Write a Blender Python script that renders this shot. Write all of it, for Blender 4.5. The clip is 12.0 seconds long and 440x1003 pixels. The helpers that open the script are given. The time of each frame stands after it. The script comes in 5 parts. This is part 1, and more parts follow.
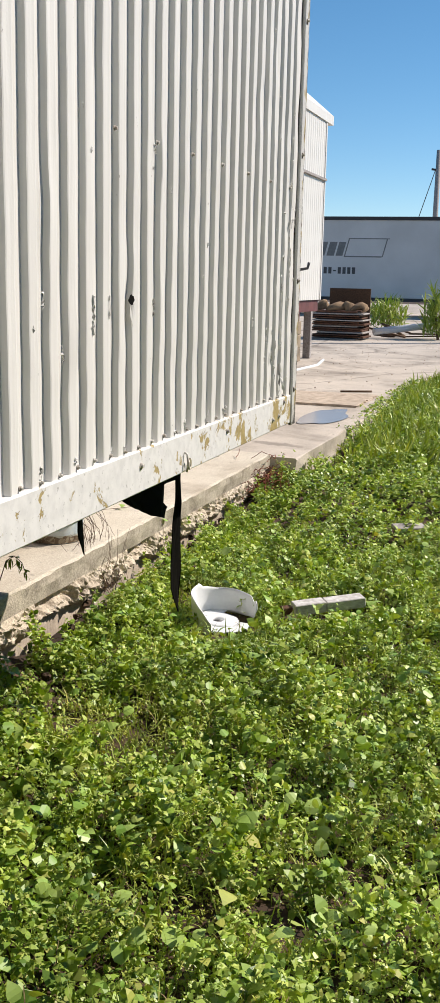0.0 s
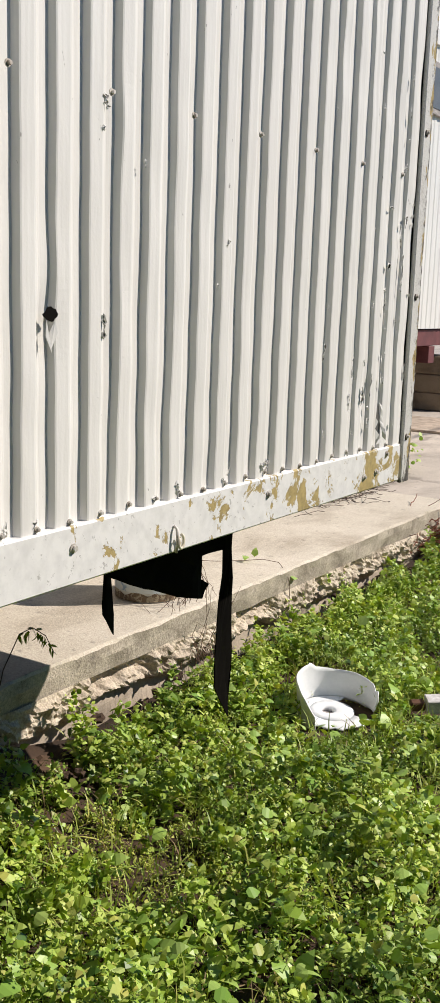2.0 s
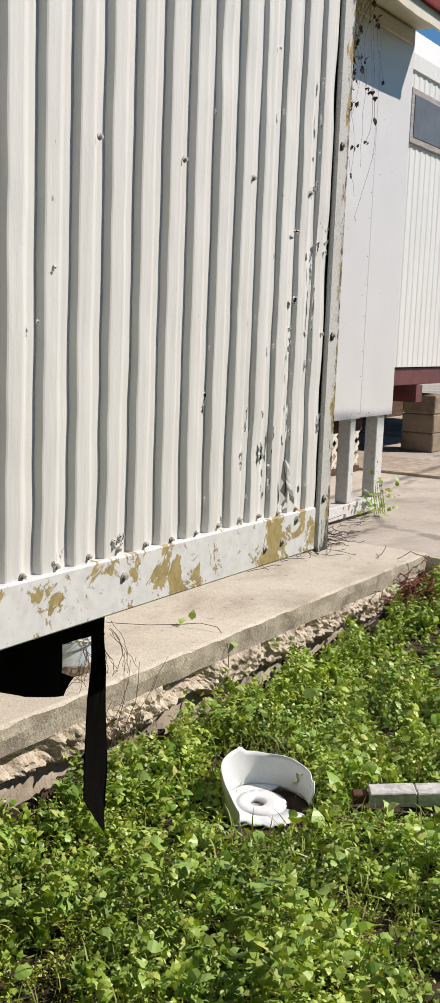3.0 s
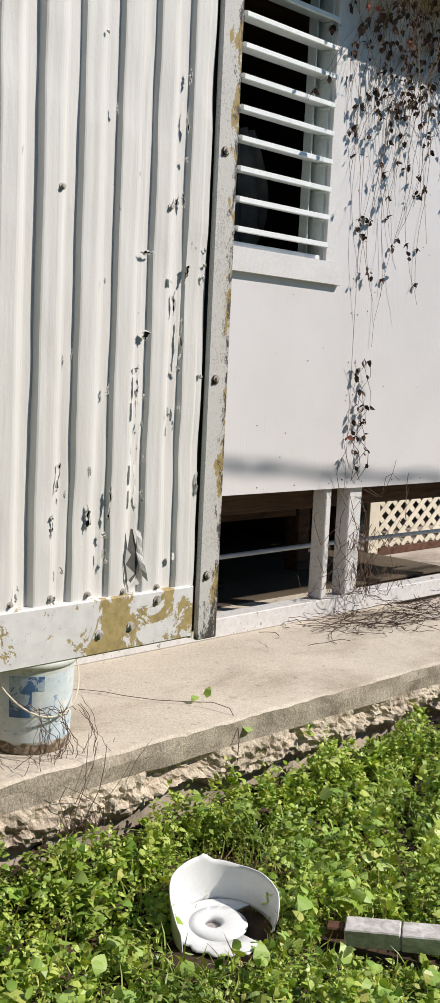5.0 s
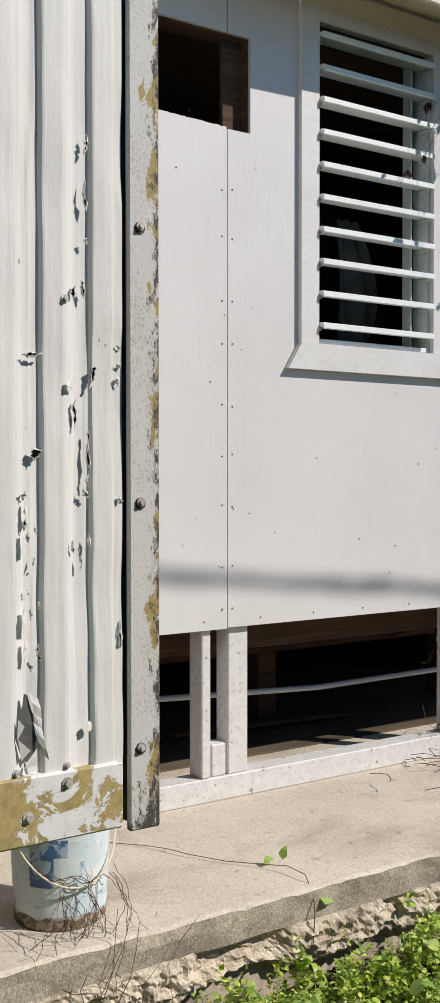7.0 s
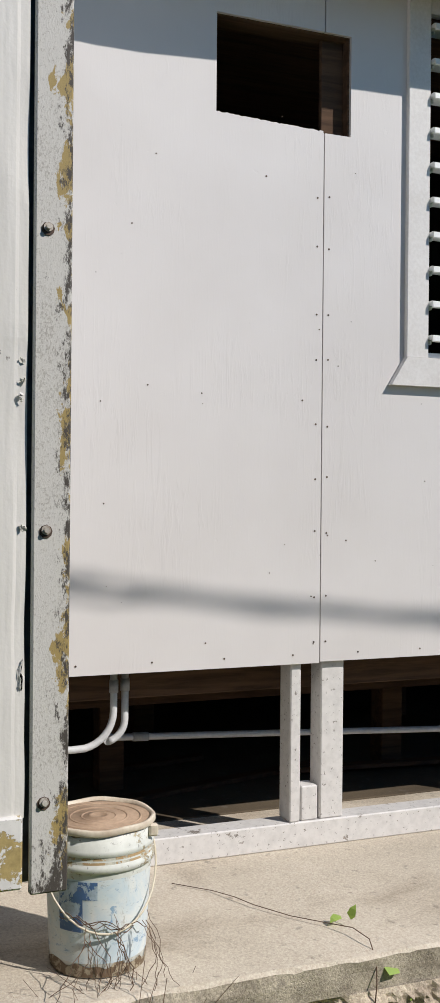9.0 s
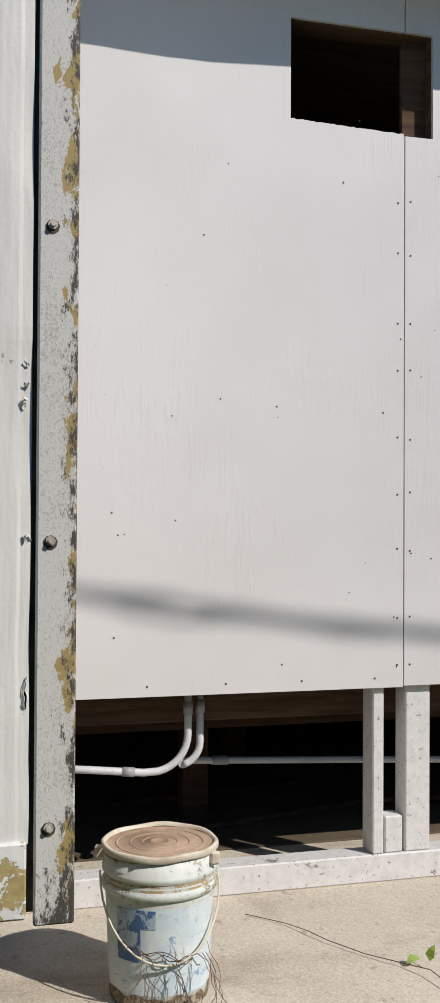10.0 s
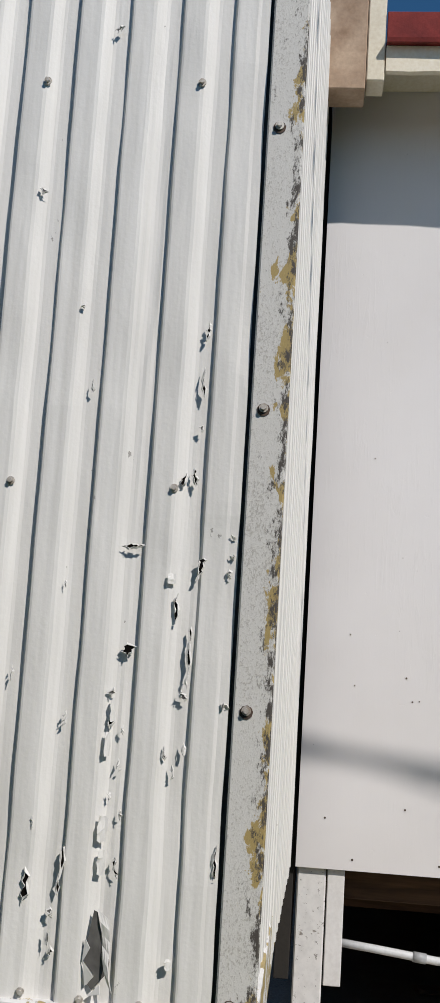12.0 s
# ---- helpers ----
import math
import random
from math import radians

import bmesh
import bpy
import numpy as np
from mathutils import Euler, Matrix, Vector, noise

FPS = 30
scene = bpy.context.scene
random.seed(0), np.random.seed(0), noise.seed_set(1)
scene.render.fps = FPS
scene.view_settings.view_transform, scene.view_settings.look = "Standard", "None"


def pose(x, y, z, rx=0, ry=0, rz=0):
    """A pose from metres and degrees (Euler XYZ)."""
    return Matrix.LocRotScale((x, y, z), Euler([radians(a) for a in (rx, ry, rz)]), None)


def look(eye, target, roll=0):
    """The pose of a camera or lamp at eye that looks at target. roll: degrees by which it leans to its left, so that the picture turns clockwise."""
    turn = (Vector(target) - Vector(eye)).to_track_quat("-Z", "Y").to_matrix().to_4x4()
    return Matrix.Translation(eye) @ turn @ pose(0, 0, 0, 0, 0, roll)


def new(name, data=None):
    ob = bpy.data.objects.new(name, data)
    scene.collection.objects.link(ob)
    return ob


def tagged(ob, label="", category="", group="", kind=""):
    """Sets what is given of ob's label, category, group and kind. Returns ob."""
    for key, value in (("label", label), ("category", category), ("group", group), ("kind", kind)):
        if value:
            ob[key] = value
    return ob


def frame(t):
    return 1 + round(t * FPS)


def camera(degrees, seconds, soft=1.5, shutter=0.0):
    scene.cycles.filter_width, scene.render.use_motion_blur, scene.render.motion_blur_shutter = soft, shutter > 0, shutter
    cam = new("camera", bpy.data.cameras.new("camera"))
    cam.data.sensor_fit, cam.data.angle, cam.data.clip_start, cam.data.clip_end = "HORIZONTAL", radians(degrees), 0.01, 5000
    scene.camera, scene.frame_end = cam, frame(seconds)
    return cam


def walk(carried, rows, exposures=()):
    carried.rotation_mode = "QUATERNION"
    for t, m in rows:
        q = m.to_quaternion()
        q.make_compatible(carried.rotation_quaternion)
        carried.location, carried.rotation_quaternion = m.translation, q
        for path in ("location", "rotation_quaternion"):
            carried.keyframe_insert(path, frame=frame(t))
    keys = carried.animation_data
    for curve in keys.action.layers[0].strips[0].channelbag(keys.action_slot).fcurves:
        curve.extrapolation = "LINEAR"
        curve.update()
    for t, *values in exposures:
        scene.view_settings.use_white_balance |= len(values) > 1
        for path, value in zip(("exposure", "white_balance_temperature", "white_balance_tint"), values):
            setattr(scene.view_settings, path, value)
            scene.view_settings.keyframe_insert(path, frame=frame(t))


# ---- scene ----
cam = camera(23.6, 12.0, soft=1.1)
PATH = [
    (0, (0.044, 0.23, 1.406), (-0.569, 2.088, 0.993), 1.3),
    (0.5, (0.079, 0.434, 1.392), (-0.637, 2.254, 0.975), 2.1),
    (1, (0.029, 0.685, 1.412), (-0.765, 2.473, 0.996), 2.3),
    (1.5, (0.116, 0.891, 1.397), (-0.811, 2.616, 0.991), 1.5),
    (2, (0.212, 1.145, 1.395), (-0.835, 2.805, 1.01), 1.9),
    (2.5, (0.189, 1.416, 1.383), (-0.864, 3.074, 1.005), 2.0),
    (3, (0.223, 1.65, 1.41), (-0.846, 3.31, 1.089), 2.1),
    (3.2, (0.292, 1.718, 1.39), (-0.813, 3.358, 1.087), 2.8),
    (4.8, (0.499, 2.355, 1.409), (-0.86, 3.802, 1.167), 2.1),
    (5, (0.537, 2.42, 1.415), (-0.876, 3.815, 1.176), 2.6),
    (5.5, (0.583, 2.577, 1.428), (-0.883, 3.922, 1.223), 2.6),
    (6, (0.484, 2.726, 1.437), (-1.039, 4.019, 1.342), 0.4),
    (6.5, (0.483, 2.855, 1.445), (-1.117, 4.054, 1.394), -1.2),
    (6.7, (0.515, 2.922, 1.446), (-1.121, 4.071, 1.398), -0.7),
    (8.3, (0.441, 3.295, 1.446), (-1.331, 4.221, 1.411), -0.9),
    (8.5, (0.472, 3.331, 1.449), (-1.343, 4.171, 1.42), -1.0),
    (9, (0.539, 3.471, 1.454), (-1.319, 4.212, 1.445), 0.5),
    (9.5, (0.568, 3.551, 1.452), (-1.303, 4.257, 1.446), 1.0),
    (10, (0.497, 3.635, 1.437), (-1.434, 4.158, 1.469), 0.3),
    (10.5, (0.4, 3.745, 1.453), (-1.563, 4.123, 1.511), 1.5),
    (11, (0.47, 3.802, 1.472), (-1.521, 3.91, 1.659), 3.1),
    (11.5, (0.522, 3.843, 1.477), (-1.46, 3.763, 1.749), 3.71),
    (12, (0.54, 3.862, 1.471), (-1.43, 3.673, 1.768), 3.61),
]
EXPOSURES = [(t, e + 0.15, 6720 - 34 * t, 13.5 - 0.05 * t) for t, e in ((0.0, 0.42), (1.5, 0.32), (2.5, 0.22), (3.2, 0.15), (5.0, 0.10), (6.5, 0.0), (8.5, -0.09), (9.5, -0.13), (10.5, -0.16), (11.2, -0.21), (12.0, -0.23))]
walk(cam, [(t, look(eye, target, roll)) for t, eye, target, roll in PATH], EXPOSURES)

# ---- light ----
SUN = Vector((0.87, 0.71, 1.0)).normalized()
world = bpy.data.worlds.new("world")
scene.world = world
world.use_nodes = True
wn = world.node_tree
sky = wn.nodes.new("ShaderNodeTexSky")
sky.sky_type = "NISHITA"
sky.sun_disc = False
sky.sun_elevation = math.asin(SUN.z)
sky.sun_rotation = math.atan2(SUN.x, SUN.y)
sky.altitude = 2500
sky.air_density, sky.dust_density, sky.ozone_density = 1.0, 0.0, 3.0
vivid = wn.nodes.new("ShaderNodeHueSaturation")
vivid.inputs["Hue"].default_value = 0.49
vivid.inputs["Saturation"].default_value, vivid.inputs["Value"].default_value = 1.2, 1.0
wn.links.new(sky.outputs[0], vivid.inputs["Color"])
wn.links.new(vivid.outputs[0], wn.nodes["Background"].inputs[0])
wn.nodes["Background"].inputs[1].default_value = 0.085
sun = bpy.data.lights.new("sun", "SUN")
sun.energy, sun.angle, sun.color = 4.0, radians(0.53), (1.0, 0.945, 0.85)
new("sun", sun).matrix_world = look(SUN * 30, (0, 0, 0))


# ---- materials ----
class Mat:
    """A small builder of node materials."""

    def __init__(self, name, rough=0.6, metal=0.0, spec=0.5):
        self.m = bpy.data.materials.new(name)
        self.m.use_nodes = True
        self.t = self.m.node_tree
        self.b = self.t.nodes["Principled BSDF"]
        self.b.inputs["Roughness"].default_value = rough
        self.b.inputs["Metallic"].default_value = metal
        self.b.inputs["Specular IOR Level"].default_value = spec
        self.co = self.t.nodes.new("ShaderNodeTexCoord").outputs["Object"]

    def link(self, a, b):
        self.t.links.new(a, b)

    def at(self, scale=(1, 1, 1), move=(0, 0, 0)):
        n = self.t.nodes.new("ShaderNodeMapping")
        n.inputs["Scale"].default_value, n.inputs["Location"].default_value = scale, move
        self.link(self.co, n.inputs["Vector"])
        return n.outputs[0]

    def noise(self, scale, detail=4.0, rough=0.55, vec=None, dist=0.0):
        n = self.t.nodes.new("ShaderNodeTexNoise")
        n.inputs["Scale"].default_value, n.inputs["Detail"].default_value = scale, detail
        n.inputs["Roughness"].default_value, n.inputs["Distortion"].default_value = rough, dist
        self.link(vec or self.co, n.inputs["Vector"])
        return n.outputs["Fac"]

    def voronoi(self, scale, vec=None, feature="F1"):
        n = self.t.nodes.new("ShaderNodeTexVoronoi")
        n.feature = feature
        n.inputs["Scale"].default_value = scale
        self.link(vec or self.co, n.inputs["Vector"])
        return n.outputs["Distance"]

    def ramp(self, fac, *stops):
        n = self.t.nodes.new("ShaderNodeValToRGB")
        while len(n.color_ramp.elements) < len(stops):
            n.color_ramp.elements.new(0.5)
        for e, (p, c) in zip(n.color_ramp.elements, stops):
            e.position = p
            e.color = (c, c, c, 1) if isinstance(c, (int, float)) else (*c, 1)
        self.link(fac, n.inputs[0])
        return n.outputs[0]

    def mix(self, fac, a, b, mode="MIX"):
        n = self.t.nodes.new("ShaderNodeMix")
        n.data_type, n.blend_type = "RGBA", mode
        for v, i in ((fac, 0), (a, 6), (b, 7)):
            if isinstance(v, (int, float)):
                n.inputs[i].default_value = v if i == 0 else (v, v, v, 1)
            elif isinstance(v, tuple):
                n.inputs[i].default_value = (*v, 1)
            else:
                self.link(v, n.inputs[i])
        return n.outputs[2]

    def math(self, op, a, b=0.0):
        n = self.t.nodes.new("ShaderNodeMath")
        n.operation = op
        for v, i in ((a, 0), (b, 1)):
            if isinstance(v, (int, float)):
                n.inputs[i].default_value = v
            else:
                self.link(v, n.inputs[i])
        return n.outputs[0]

    def axis(self, which):
        n = self.t.nodes.new("ShaderNodeSeparateXYZ")
        self.link(self.co, n.inputs[0])
        return n.outputs[which]

    def island(self):
        return self.t.nodes.new("ShaderNodeNewGeometry").outputs["Random Per Island"]

    def rand(self):
        return self.t.nodes.new("ShaderNodeObjectInfo").outputs["Random"]

    def color(self, c):
        if isinstance(c, tuple):
            self.b.inputs["Base Color"].default_value = (*c, 1)
        else:
            self.link(c, self.b.inputs["Base Color"])
        return self

    def rough(self, c):
        self.link(c, self.b.inputs["Roughness"])
        return self

    def bump(self, h, strength=0.3, distance=0.002):
        n = self.t.nodes.new("ShaderNodeBump")
        n.inputs["Strength"].default_value, n.inputs["Distance"].default_value = strength, distance
        self.link(h, n.inputs["Height"])
        self.link(n.outputs[0], self.b.inputs["Normal"])
        return self


def simple(name, a, b, scale=6, rough=0.6, metal=0.0, bump=0.15, fine=90, spec=0.4):
    """Two tones of one surface, with stains at one scale and grain at another."""
    m = Mat(name, rough, metal, spec)
    coarse, grain = m.noise(scale, 5), m.noise(fine, 3)
    c = m.mix(m.ramp(coarse, (0.35, 0.0), (0.7, 1.0)), a, b)
    c = m.mix(0.25, c, m.ramp(grain, (0.3, 0.35), (0.7, 0.8)), "OVERLAY")
    return m.color(c).bump(grain, bump, 0.002).m


def siding_paint(name):
    """Old white enamel on ribbed sheet: thin vertical streaks, chalky dirt, small bare chips low down."""
    m = Mat(name, 0.55, 0.0, 0.3)
    streak = m.noise(1.0, 5, 0.6, m.at((60, 60, 1.3)))
    broad = m.noise(1.7, 3)
    c = m.mix(m.ramp(streak, (0.35, 0.0), (0.72, 1.0)), (0.77, 0.755, 0.72), (0.655, 0.64, 0.605))
    c = m.mix(m.ramp(broad, (0.45, 0.0), (0.75, 0.6)), c, (0.70, 0.675, 0.635))
    chip = m.noise(34, 6, 0.65, m.at((1, 1, 0.55)))
    c = m.mix(m.ramp(chip, (0.705, 0.0), (0.72, 1.0)), c, (0.34, 0.325, 0.30))
    wave = m.noise(1.0, 3, 0.5, m.at((30, 30, 6)))
    h = m.math("ADD", wave, m.math("MULTIPLY", m.noise(160, 2), 0.12))
    return m.color(c).bump(h, 0.6, 0.004).m


def peeled_paint(name, base, under, level, dirt=0.0, scale=9.0, along=None):
    """White paint flaking off another coat in ragged patches."""
    m = Mat(name, 0.55, 0.0, 0.35)
    big = m.noise(scale, 10, 0.68, None, 0.5)
    if along:
        big = m.math("ADD", big, m.math("MULTIPLY", m.math("MAXIMUM", m.math("SUBTRACT", m.axis(1), along[0]), 0.0), along[1]))
    mask = m.ramp(big, (level, 0.0), (level + 0.012, 1.0))
    white = m.mix(m.ramp(m.noise(40, 4), (0.4, 0.0), (0.7, 1.0)), base, tuple(v * 0.86 for v in base))
    coat = m.mix(m.ramp(m.noise(55, 5, 0.7), (0.4, 0.0), (0.65, 1.0)), under, tuple(v * 0.68 for v in under))
    c = m.mix(mask, white, coat)
    chips = m.ramp(m.noise(75, 6, 0.7), (0.62, 0.0), (0.64, 1.0))
    c = m.mix(m.math("MULTIPLY", chips, 0.35 + dirt), c, (0.17, 0.155, 0.14))
    edge = m.math("SUBTRACT", m.math("MULTIPLY", m.noise(90, 4), 0.3), mask)
    return m.color(c).bump(edge, 0.5, 0.0012).m


def trim_paint(name):
    """Corner angle: grey-white paint crazed all over, ochre patches, blackened foot and outer edge."""
    m = Mat(name, 0.6, 0.0, 0.3)
    craze = m.noise(380, 6, 0.7, m.at((1, 1, 0.7)))
    patchy = m.noise(14, 4, 0.6, m.at((1, 1, 0.5)))
    c = m.mix(m.ramp(m.math("ADD", craze, m.math("MULTIPLY", patchy, 0.35)), (0.70, 0.0), (0.80, 1.0)), (0.61, 0.595, 0.56), (0.42, 0.40, 0.365))
    big = m.noise(24, 8, 0.68, m.at((1, 1, 0.55), (3, 1, 5)), 0.4)
    big = m.math("ADD", big, m.math("MULTIPLY", m.math("SUBTRACT", m.axis(1), 3.792), 3.5))
    c = m.mix(m.ramp(big, (0.57, 0.0), (0.585, 1.0)), c, (0.38, 0.285, 0.115))
    dark = m.noise(75, 8, 0.8, m.at((1, 1, 0.4), (1, 9, 2)))
    foot = m.math("MULTIPLY", m.math("MAXIMUM", m.math("SUBTRACT", 1.02, m.axis(2)), 0.0), 1.5)
    rim = m.math("MULTIPLY", m.math("MAXIMUM", m.math("SUBTRACT", m.axis(1), 3.785), 0.0), 5.5)
    spots = m.ramp(m.math("ADD", dark, m.math("ADD", foot, rim)), (0.61, 0.0), (0.67, 1.0))
    c = m.mix(spots, c, (0.075, 0.066, 0.058))
    return m.color(c).bump(m.math("ADD", craze, dark), 0.45, 0.0012).m


def plywood_paint(name):
    """White exterior paint over plywood: grain ridges, faint blotches, tiny specks."""
    m = Mat(name, 0.5, 0.0, 0.35)
    shift = m.t.nodes.new("ShaderNodeVectorMath")
    shift.operation = "ADD"
    m.link(m.co, shift.inputs[0])
    m.link(m.rand(), shift.inputs[1])
    n = m.t.nodes.new("ShaderNodeMapping")
    n.inputs["Scale"].default_value = (14, 14, 1.5)
    m.link(shift.outputs[0], n.inputs["Vector"])
    grain = m.noise(2.2, 6, 0.6, n.outputs[0], 2.4)
    blotch = m.noise(2.3, 4)
    c = m.mix(m.ramp(blotch, (0.35, 0.0), (0.7, 1.0)), (0.69, 0.668, 0.665), (0.645, 0.62, 0.612))
    worn = m.ramp(m.noise(2.6, 5, 0.6), (0.50, 0.0), (0.66, 1.0))
    c = m.mix(m.math("MULTIPLY", m.ramp(grain, (0.52, 0.0), (0.75, 0.28)), worn), c, (0.55, 0.525, 0.515))
    dots = m.ramp(m.voronoi(22), (0.035, 1.0), (0.05, 0.0))
    keep = m.ramp(m.noise(11, 2), (0.58, 0.0), (0.6, 0.8))
    c = m.mix(m.math("MULTIPLY", dots, keep), c, (0.25, 0.23, 0.22))
    wood = m.ramp(grain, (0.5, 0.0), (0.62, 1.0))
    chip = m.ramp(m.noise(30, 5, 0.6), (0.70, 0.0), (0.715, 1.0))
    h = m.math("ADD", m.math("MULTIPLY", wood, m.math("ADD", m.math("MULTIPLY", worn, 1.6), 0.2)), m.math("MULTIPLY", m.noise(120, 3), 0.3))
    return m.color(c).bump(m.math("SUBTRACT", h, m.math("MULTIPLY", chip, 1.5)), 0.17, 0.0015).m


def concrete(name, a, b, stain, scale=2.0, cracks=0.0, grit=0.4):
    m = Mat(name, 0.85, 0.0, 0.25)
    c = m.mix(m.ramp(m.noise(scale, 6, 0.6), (0.35, 0.0), (0.68, 1.0)), a, b)
    c = m.mix(m.ramp(m.noise(scale * 0.9, 7, 0.65, m.at((1, 0.7, 1), (4, 2, 1)), 0.4), (0.5, 0.0), (0.72, 0.75)), c, stain)
    pores = m.noise(140, 4, 0.7)
    c = m.mix(min(1.0, grit), c, m.ramp(pores, (0.3, 0.3), (0.7, 0.75)), "OVERLAY")
    if cracks:
        edge = m.voronoi(cracks, m.at((1, 0.6, 1)), "DISTANCE_TO_EDGE")
        c = m.mix(m.ramp(m.math("ADD", edge, m.math("MULTIPLY", m.noise(4, 6, 0.65), 0.14)), (0.072, 0.5), (0.086, 0.0)), c, (0.12, 0.10, 0.085))
    pits = m.ramp(m.voronoi(70), (0.08, 0.0), (0.16, 1.0))
    c = m.mix(m.ramp(m.noise(23, 5), (0.62, 0.0), (0.7, 0.5)), c, (0.17, 0.15, 0.13))
    return m.color(c).bump(m.math("ADD", pores, m.math("MULTIPLY", pits, 0.4)), grit, 0.003).m


def foliage(name, a, b, c, rough=0.42):
    """Leaves that differ one from the next."""
    m = Mat(name, rough, 0.0, 0.4)
    col = m.ramp(m.island(), (0.0, a), (0.30, b), (0.88, c), (1.0, (0.50, 0.48, 0.12)))
    patch = m.noise(3.4, 4, 0.6)
    col = m.mix(m.ramp(patch, (0.42, 0.0), (0.66, 0.62)), col, a)
    m.color(col)
    m.b.inputs["Transmission Weight"].default_value = 0.0
    t = m.t.nodes.new("ShaderNodeBsdfTranslucent")
    m.link(m.mix(1.0, col, (1.7, 1.6, 0.4), "MULTIPLY"), t.inputs["Color"])
    mixer = m.t.nodes.new("ShaderNodeMixShader")
    mixer.inputs[0].default_value = 0.15
    out = m.t.nodes["Material Output"]
    m.link(m.b.outputs[0], mixer.inputs[1])
    m.link(t.outputs[0], mixer.inputs[2])
    m.link(mixer.outputs[0], out.inputs["Surface"])
    return m.m


def weathered_wood(name, a, b, scale=(40, 3, 40)):
    m = Mat(name, 0.8, 0.0, 0.2)
    g = m.noise(1.0, 6, 0.65, m.at(scale), 0.5)
    c = m.mix(m.ramp(g, (0.35, 0.0), (0.65, 1.0)), a, b)
    return m.color(c).bump(g, 0.4, 0.002).m


def bucket_label(name):
    """Faded printed wrap: pale blue-white with rubbed blue patches and brown grime low down."""
    m = Mat(name, 0.5, 0.0, 0.4)
    worn = m.noise(9, 7, 0.7, None, 0.6)
    c = m.mix(m.ramp(worn, (0.40, 0.0), (0.60, 1.0)), (0.56, 0.67, 0.74), (0.74, 0.77, 0.76))
    c = m.mix(m.ramp(m.noise(15, 8, 0.75, m.at((1, 1, 1.6), (2, 5, 1)), 0.8), (0.585, 0.0), (0.63, 0.8)), c, (0.17, 0.32, 0.50))
    c = m.mix(m.ramp(m.noise(60, 5, 0.7, m.at((1, 1, 3))), (0.60, 0.0), (0.68, 0.6)), c, (0.24, 0.27, 0.29))
    c = m.mix(m.ramp(m.noise(22, 7, 0.75, m.at((1, 1, 0.5), (7, 1, 3))), (0.60, 0.0), (0.70, 0.7)), c, (0.20, 0.15, 0.10))
    return m.color(c).bump(worn, 0.2, 0.001).m


M_SIDING = siding_paint("ribbed_sheet_paint")
M_RAIL = peeled_paint("rail_paint", (0.76, 0.75, 0.73), (0.46, 0.355, 0.155), 0.615, 0.12, 11.0, (2.35, 0.085))
M_TRIM = trim_paint("corner_trim_paint")
M_PLY = plywood_paint("painted_plywood")
M_WHITE = simple("white_board_paint", (0.70, 0.685, 0.675), (0.63, 0.61, 0.59), 5, 0.5)
M_WHITE_WORN = peeled_paint("worn_white_board_paint", (0.69, 0.675, 0.66), (0.30, 0.27, 0.24), 0.64, 0.45, 12)
M_SLAT = simple("louvre_paint", (0.80, 0.82, 0.81), (0.72, 0.745, 0.735), 14, 0.4, 0.0, 0.08)
M_CHANNEL = simple("pale_green_channel_paint", (0.60, 0.66, 0.63), (0.50, 0.56, 0.53), 10, 0.5, 0.0, 0.08)
# near-black that carries the shade of closed rooms, gaps and undersides in its colour
M_DARK = simple("void_shade_black", (0.02, 0.018, 0.016), (0.03, 0.026, 0.022), 4, 0.95, 0.0, 0.1)
M_BLACK = simple("black_film_and_hole_shade", (0.004, 0.0035, 0.003), (0.007, 0.006, 0.005), 9, 0.8, 0.0, 0.2, 60, 0.05)
M_WOOD_DARK = weathered_wood("old_framing_wood", (0.13, 0.075, 0.045), (0.06, 0.035, 0.022))
M_WOOD_GREY = weathered_wood("grey_timber", (0.46, 0.42, 0.40), (0.26, 0.235, 0.22), (50, 4, 50))
M_PLANK = weathered_wood("peeling_white_plank", (0.74, 0.72, 0.70), (0.40, 0.37, 0.35), (26, 34, 60))
M_WOOD_END = weathered_wood("rotten_brown_wood", (0.16, 0.08, 0.05), (0.07, 0.035, 0.025), (20, 20, 20))
M_SLAB = concrete("slab_concrete", (0.62, 0.55, 0.455), (0.52, 0.46, 0.375), (0.29, 0.235, 0.175), 2.6, 0.0, 0.6)
M_SLAB_EDGE = concrete("slab_edge_concrete", (0.58, 0.49, 0.39), (0.42, 0.35, 0.275), (0.16, 0.125, 0.10), 6.0)
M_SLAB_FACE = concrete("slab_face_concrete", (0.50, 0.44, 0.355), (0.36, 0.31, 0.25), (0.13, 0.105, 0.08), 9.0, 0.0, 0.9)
M_LEDGE = concrete("crumbled_concrete", (0.62, 0.53, 0.42), (0.50, 0.42, 0.33), (0.14, 0.10, 0.075), 9.0, 0.0, 0.9)
M_PAD = concrete("yard_concrete", (0.56, 0.49, 0.42), (0.42, 0.365, 0.31), (0.13, 0.105, 0.085), 1.5, 0.55)
M_SKY_BLOCK = simple("sky_block_grey", (0.20, 0.19, 0.17), (0.13, 0.125, 0.115), 2, 0.9)
M_GRAVEL = simple("gravel_concrete", (0.52, 0.42, 0.33), (0.30, 0.235, 0.18), 14, 0.9, 0.0, 0.8, 60)
M_FLOOR_UNDER = concrete("crawlspace_shade_tone", (0.12, 0.095, 0.065), (0.085, 0.065, 0.045), (0.05, 0.04, 0.03), 2.5)
M_SOIL = simple("red_brown_soil", (0.085, 0.05, 0.03), (0.035, 0.022, 0.015), 9, 0.95, 0.0, 0.6, 60)
M_WEED = foliage("weed_leaves", (0.065, 0.14, 0.025), (0.33, 0.48, 0.06), (0.56, 0.66, 0.16))
